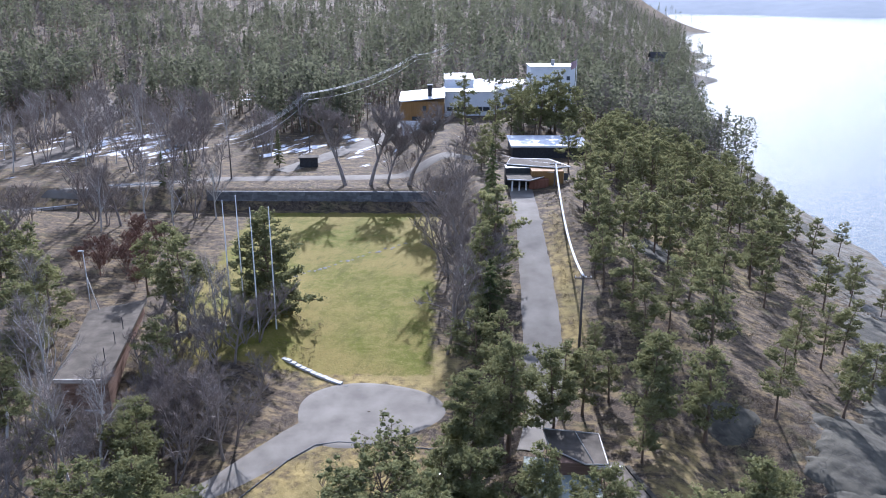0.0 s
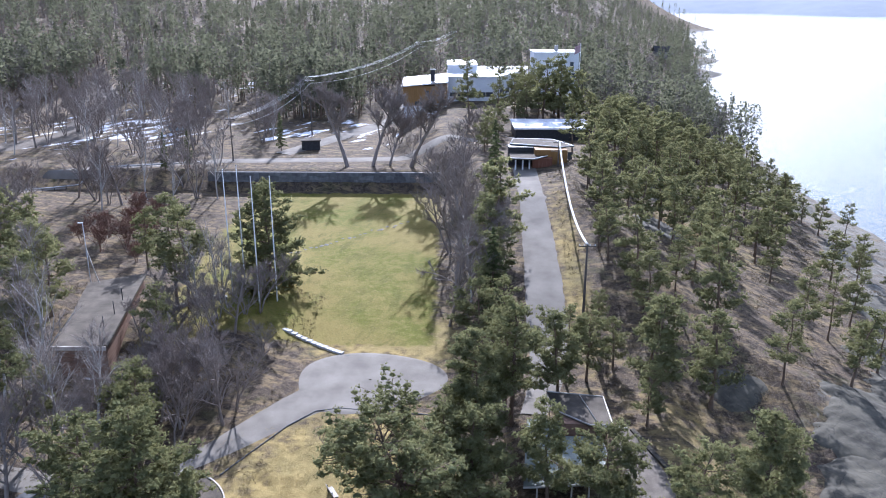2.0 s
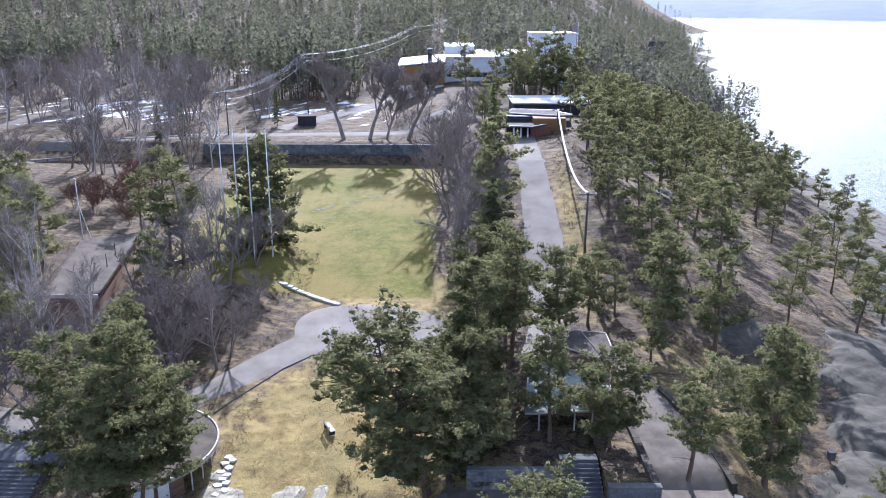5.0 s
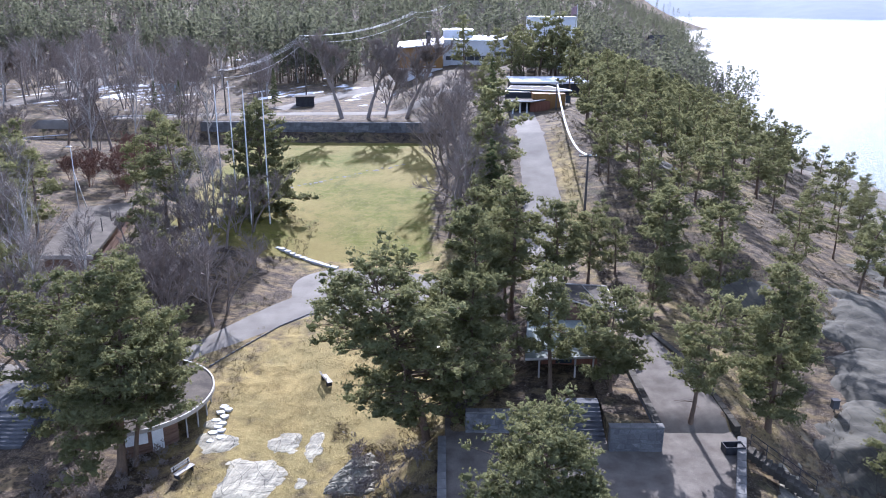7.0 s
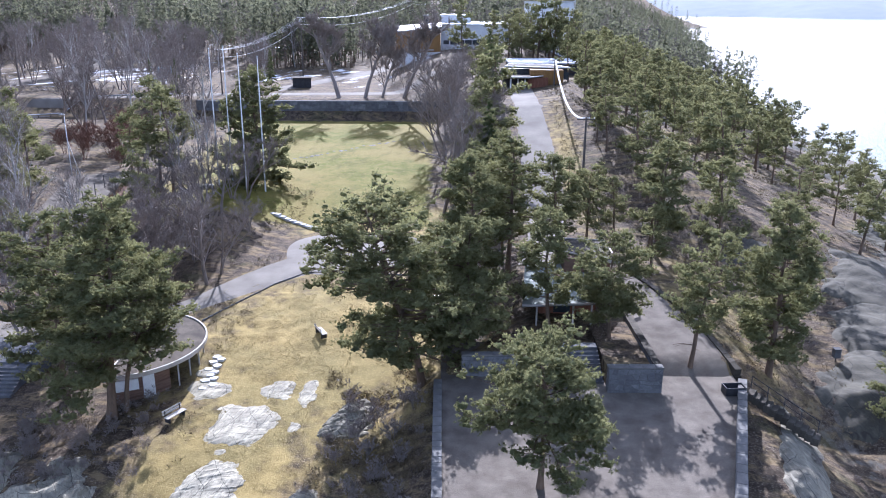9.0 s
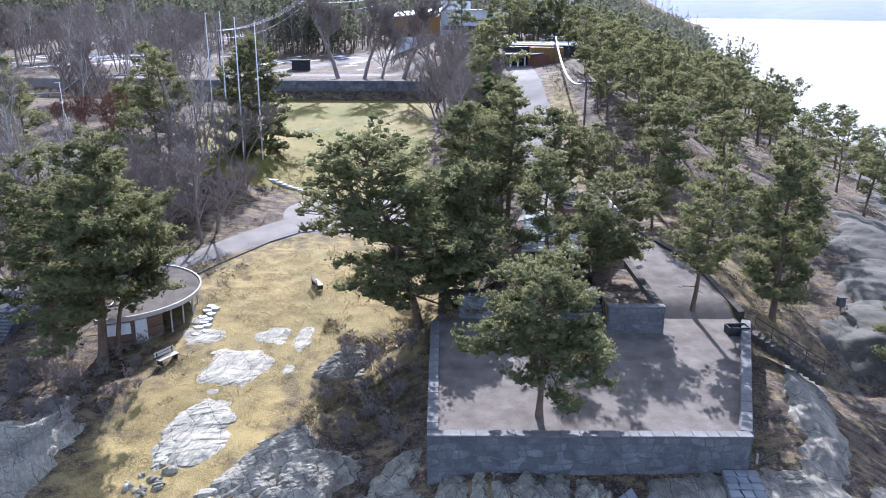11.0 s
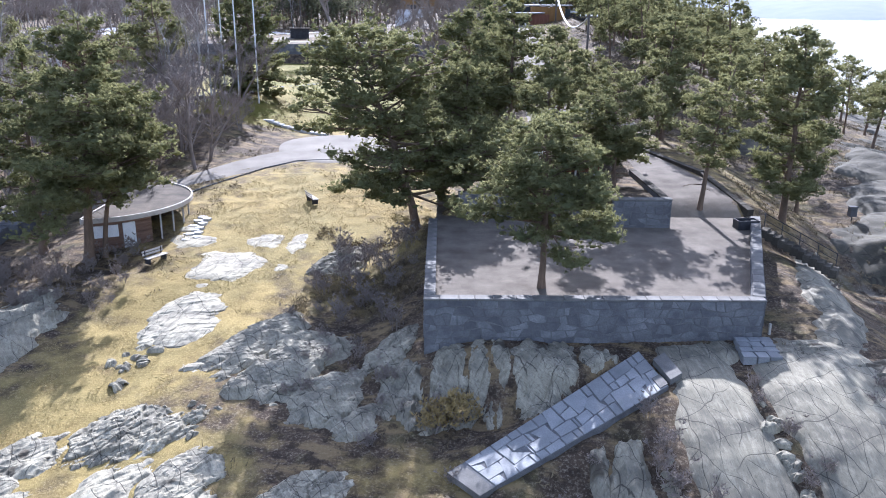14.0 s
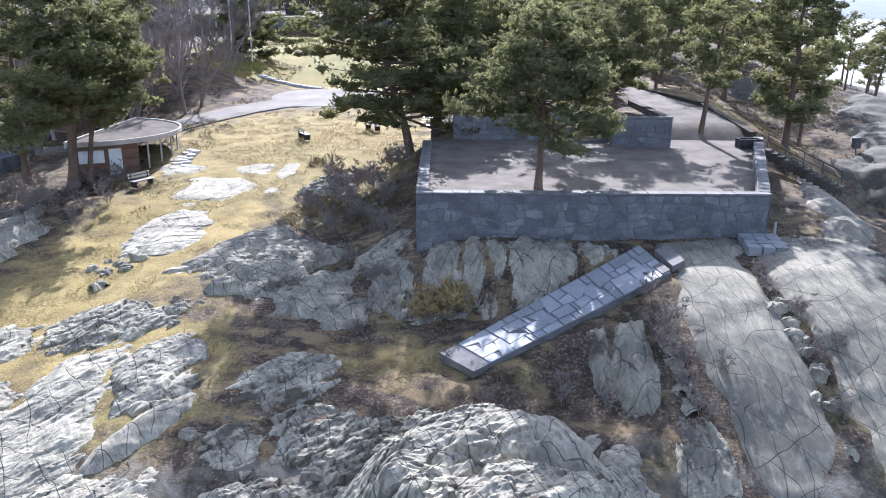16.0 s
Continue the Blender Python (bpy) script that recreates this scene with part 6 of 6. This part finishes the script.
for which, sel in (("c", kindv < .56), ("b", kindv >= .56)):
    X, Y, Z, H = wx[sel], wy[sel], wz[sel], hts[sel]
    m = 90 if which == "c" else 60
    n = len(X)
    if which == "c":
        q = rng.uniform(0, 1, (n, m)) ** .8
        conic = (rng.uniform(0, 1, n) < .5)[:, None]
        r = np.where(conic, (1 - q) * .17 + .01, np.sqrt(np.clip(.25 - (q - .5) ** 2, 0, 1)) * .34) * H[:, None] * np.sqrt(rng.uniform(.2, 1, (n, m)))
        a = rng.uniform(0, 6.28, (n, m))
        base = np.where(conic, .1, .28)
        c = np.stack([X[:, None] + r * np.cos(a), Y[:, None] + r * np.sin(a), Z[:, None] + H[:, None] * (base + (1 - base) * q)], -1).reshape(-1, 3)
        v, f = blades(rng, c, 1.25, .62, -.1)
        groups["c"].append((v, f))
    else:
        q = rng.uniform(.25, 1, (n, m))
        a = rng.uniform(0, 6.28, (n, m))
        r = .16 * H[:, None] * rng.uniform(0, 1, (n, m)) * np.sin(q * 2.8)
        c = np.stack([X[:, None] + r * np.cos(a), Y[:, None] + r * np.sin(a), Z[:, None] + H[:, None] * q * .95], -1).reshape(-1, 3)
        v, f = blades(rng, c, 1.5, .17, .5)
        groups["b"].append((v, f))
    b = np.stack([X, Y, Z - .5], 1)
    t3 = np.stack([b + [.16, 0, 0], b - [.16, .1, 0], b + np.stack([X * 0, X * 0, H * .6], 1)], 1).reshape(-1, 3)
    t4 = np.stack([b + [0, .16, 0], b - [.1, .16, 0], b + np.stack([X * 0, X * 0, H * .6], 1)], 1).reshape(-1, 3)
    groups["w"].append((np.concatenate([t3, t4]), np.arange(6 * n).reshape(-1, 3)))
woods = tagged(thing("far_woods", "dense mixed forest of pines and bare birches on the hillside", "forest"), kind="stuff")
for key, mt, nm in (("c", M_FARPINE, "crowns"), ("b", M_FARTWIG, "bare_branches"), ("w", M_BARK, "trunks")):
    v, f = join(groups[key])
    tagged(part(nm, tri_mesh(nm, v, f, [mt]), None, woods), kind="stuff")


# --- steps and railing east of the terrace ---
east = thing("steps", "narrow stone steps descending east of the terrace", "steps")
for k in range(12):
    x, y = 22.8 + .33 * k, 49.6 - .27 * k
    st = part("step", boxed(-.26, .26, -.5, .5, -.5, .06, bevel=.02), M_DRYSTONE, east)
    st.matrix_world = pose(x, y, 7.3 - .17 * k, 0, 0, -35)
rail = thing("railing", "slim dark steel handrail beside the stone steps", "railing")
top = []
for k in range(5):
    x, y, z = 23.0 + .95 * k, 50.3 - .78 * k, 7.3 - .49 * k
    part("post", bar_mesh("post", [(x, y, z - .5), (x, y, z + .98)], .028, M_DARK, 6), None, rail)
    top.append((x, y, z + .98))
part("top_rail", bar_mesh("top_rail", top, .03, M_DARK, 6), None, rail)
part("mid_rail", bar_mesh("mid_rail", [(x, y, z - .48) for x, y, z in top], .022, M_DARK, 6), None, rail)
bin_ = thing("litter_bin", "grey litter bin on a post below the terrace", "litter bin")
part("post", bar_mesh("post", [(0, 0, -.2), (0, 0, .5)], .05, M_DARK, 6), None, bin_)
part("bin", boxed(-.28, .28, -.25, .25, .4, 1.15, bevel=.03), M_DARKCONC, bin_)
part("lid", boxed(-.32, .32, -.29, .29, 1.15, 1.22, bevel=.02), M_DARK, bin_)
bin_.matrix_world = pose(33.4, 58.4, gz(33.4, 58.4))
post = thing("marker_post", "short white post at the terrace corner", "post")
part("post", boxed(-.06, .06, -.06, .06, -.4, .4, bevel=.01), M_PALEWOOD, post)
post.matrix_world = pose(17.9, 36.0, 5.5)
slab = thing("flagstone_path", "pale flagged landing beside the terrace corner", "path")
rng = np.random.default_rng(3)
for k in range(3):
    for m in range(4):
        x, y = 15.2 + .62 * k + .1 * m, 32.3 + .62 * m
        j = rng.uniform(-.07, .07, 8)
        z = gz(15.6, 33.3) + .5
        low = [(x + .02 + j[0], y + .02 + j[1], z - .4), (x + .6 + j[2] * .4, y + .02 + j[3], z - .4), (x + .6 + j[4] * .4, y + .6 + j[5] * .3, z - .4), (x + .02 + j[6], y + .6 + j[7] * .3, z - .4)]
        prism("flagstone", low, [(a, b, c + .42 + rng.uniform(0, .02)) for a, b, c in low], M_FLAG, slab)

# --- broad concrete steps and landing west of the hut ---
west = thing("steps", "broad concrete steps with bright worn edges in the hollow", "steps")
W0 = gz(-40, 59)
for k in range(8):
    part("step", boxed(-47 + .005 * k, -35.6 - .005 * k, 56.4 + .42 * k, 60.2, W0 - .8, W0 - .35 + .15 * k, bevel=.02), M_DARKCONC, west)
part("landing", boxed(-49, -34.8, 60.2, 65.5, W0 - .8, W0 + .85, bevel=.02), M_DARKCONC, west, "worn concrete landing")
grill = thing("steps", "dark steel steps on the shaded bank", "steps")
for k in range(7):
    part("tread", boxed(-.6, .6, -.14, .14, -.03, .03), M_STEEL, grill).matrix_world = pose(-.6 + .12 * k, 68.6 + .42 * k, gz(-.3, 68) + .1 + .17 * k, 0, 0, -12)


# --- power lines ---
def pole(x, y, height, label, arms=1, base=None):
    ob = thing("power_pole", label, "power pole", group="power poles")
    part("post", bar_mesh("post", [(0, 0, -.6), (0, 0, height)], [.19, .12], M_POLE, 8), None, ob)
    for k in range(arms):
        z = height - .35 - .9 * k
        arm = part("crossarm", boxed(-1.1, 1.1, -.07, .07, z, z + .14), M_POLE, ob)
        for px in (-1.0, -.35, .35, 1.0):
            part("insulator", bar_mesh("insulator", [(px, 0, z + .14), (px, 0, z + .24), (px, 0, z + .36)], [.05, .08, .04], M_PAINTW, 6), None, arm)
    ob.matrix_world = pose(x, y, gz(x, y) if base is None else base)
    return np.array([x, y, (gz(x, y) if base is None else base) + height - .1])


def cable(a, b, sag, offs, radius, label):
    for o in offs:
        t = np.linspace(0, 1, 18)[:, None]
        p = np.array(a) * (1 - t) + np.array(b) * t + np.array([o, 0, 0])
        p[:, 2] -= (4 * sag * t * (1 - t))[:, 0]
        tagged(part("cable", bar_mesh("cable", p, radius * .65, M_WIRE, 4)), label, "cable", "overhead cables")


PA = pole(-36.3, 207.5, 15.6, "tall dark wooden power pole with crossarms", 2)
PB = pole(-10, 278, 17.5, "tall dark wooden power pole with crossarms", 2)
PB2 = pole(2, 300, 16, "distant wooden power pole at the forest edge", 1)
PC = pole(-49.7, 178, 10, "wooden power pole beside the road", 1)
PK = pole(21.4, 149.4, 6.4, "short pole rising beside the kiosk", 1, 18.2)
PD = pole(17.7, 94, 10.2, "leaning wooden pole beside the lane", 1)
PH = np.array([0.2, 214, 20.9])
for a, b, sg, lab in ((PC, PA, 1.6, "bright sagging overhead cable"), (PA, PB, 2.0, "bright sagging overhead cable"), (PB, PB2, 1.0, "bright sagging overhead cable")):
    cable(a, b, sg, (-.9, -.3, .3, .9), .035, lab)
    cable(a - [0, 0, 1.6], b - [0, 0, 1.6], sg * 1.3, (.2,), .05, lab)
cable(PH, PK, 2.0, (0,), .035, "overhead cable from the house to the kiosk")
cable(PH - [0, 0, 1.4], PK - [0, 0, 1.8], 2.2, (-.3,), .035, "overhead cable from the house to the kiosk")
cable(PK, PD, 3.2, (0, .16), .13, "thick bright cable sagging down to the lane pole")
lamp = thing("street_lamp", "slender lamp post behind the old building", "street lamp")
part("post", bar_mesh("post", [(0, 0, -.3), (0, 0, 10.5)], [.08, .05], M_STEEL, 6), None, lamp)
part("head", boxed(-.7, .1, -.12, .12, 10.4, 10.55, bevel=.03), M_STEEL, lamp)
lamp.matrix_world = pose(-53.7, 110, gz(-53.7, 110))

# --- car park clutter ---
van = thing("caravan", "small pale blue trailer on the car park", "trailer")
part("body", boxed(-2.2, 2.2, -1.1, 1.1, .5, 2.5, bevel=.15), surface("pale_blue_paint", (.26, .34, .38), (.34, .42, .46), 1, 8, .4), van)
for sx in (-1.2, 1.2):
    wv, wf = tube([(sx, -1.15, .35), (sx, -.9, .35)], [.35, .35], 12)
    part("wheel", tri_mesh("wheel", wv, wf, [M_DARK]), None, van)
van.matrix_world = pose(-74, 212.5, gz(-74, 212.5), 0, 0, 25)
hutd = thing("shed", "small dark shed at the foot of the power pole", "shed")
part("wall", boxed(-2.2, 2.2, -1.6, 1.6, -.3, 2.2), M_DARK, hutd)
part("roof", boxed(-2.5, 2.5, -1.9, 1.9, 2.2, 2.4, bevel=.03), M_FELT, hutd)
hutd.matrix_world = pose(-34, 192, gz(-34, 192), 0, 0, 10)
fence = thing("guard_rail", "low steel guard rail along the upper road", "guard rail")
gl = [(-150, 127.5), (-125, 139), (-96, 154.5), (-76, 167), (-56, 174)]
for k in range(41):
    s = k / 40 * 4
    x, y = np.interp(s, range(5), [p[0] for p in gl]), np.interp(s, range(5), [p[1] for p in gl])
    part("post", boxed(x - .06, x + .06, y - .06, y + .06, gz(x, y) - .2, gz(x, y) + .8), M_POLE, fence)
rp = [(float(np.interp(s, range(5), [p[0] for p in gl])), float(np.interp(s, range(5), [p[1] for p in gl]))) for s in np.linspace(0, 4, 41)]
part("beam", bar_mesh("beam", [(x, y, gz(x, y) + .68) for x, y in rp], .13, M_STEEL, 4), None, fence)

# --- cabin far along the shore ---
cabin = thing("cabin", "small grey cabin with a dark roof above the far shore", "cabin")
CX, CY = 150, 560
cz = gz(CX, CY)
part("wall", boxed(CX - 6, CX + 6, CY, CY + 8, cz - 2, cz + 4.5), M_CONC, cabin)
part("roof", tri_mesh("roof", [(CX - 7, CY - 1, cz + 4.2), (CX + 7, CY - 1, cz + 4.2), (CX + 7, CY + 4, cz + 8), (CX - 7, CY + 4, cz + 8), (CX + 7, CY + 9, cz + 4.2), (CX - 7, CY + 9, cz + 4.2)], [(0, 1, 2, 3), (3, 2, 4, 5)], [M_DARK], size=4), None, cabin, "dark pitched roof")
windows(cabin, [CX - 3, CX + 3], CY, cz + 1, cz + 2.8, 1.6)
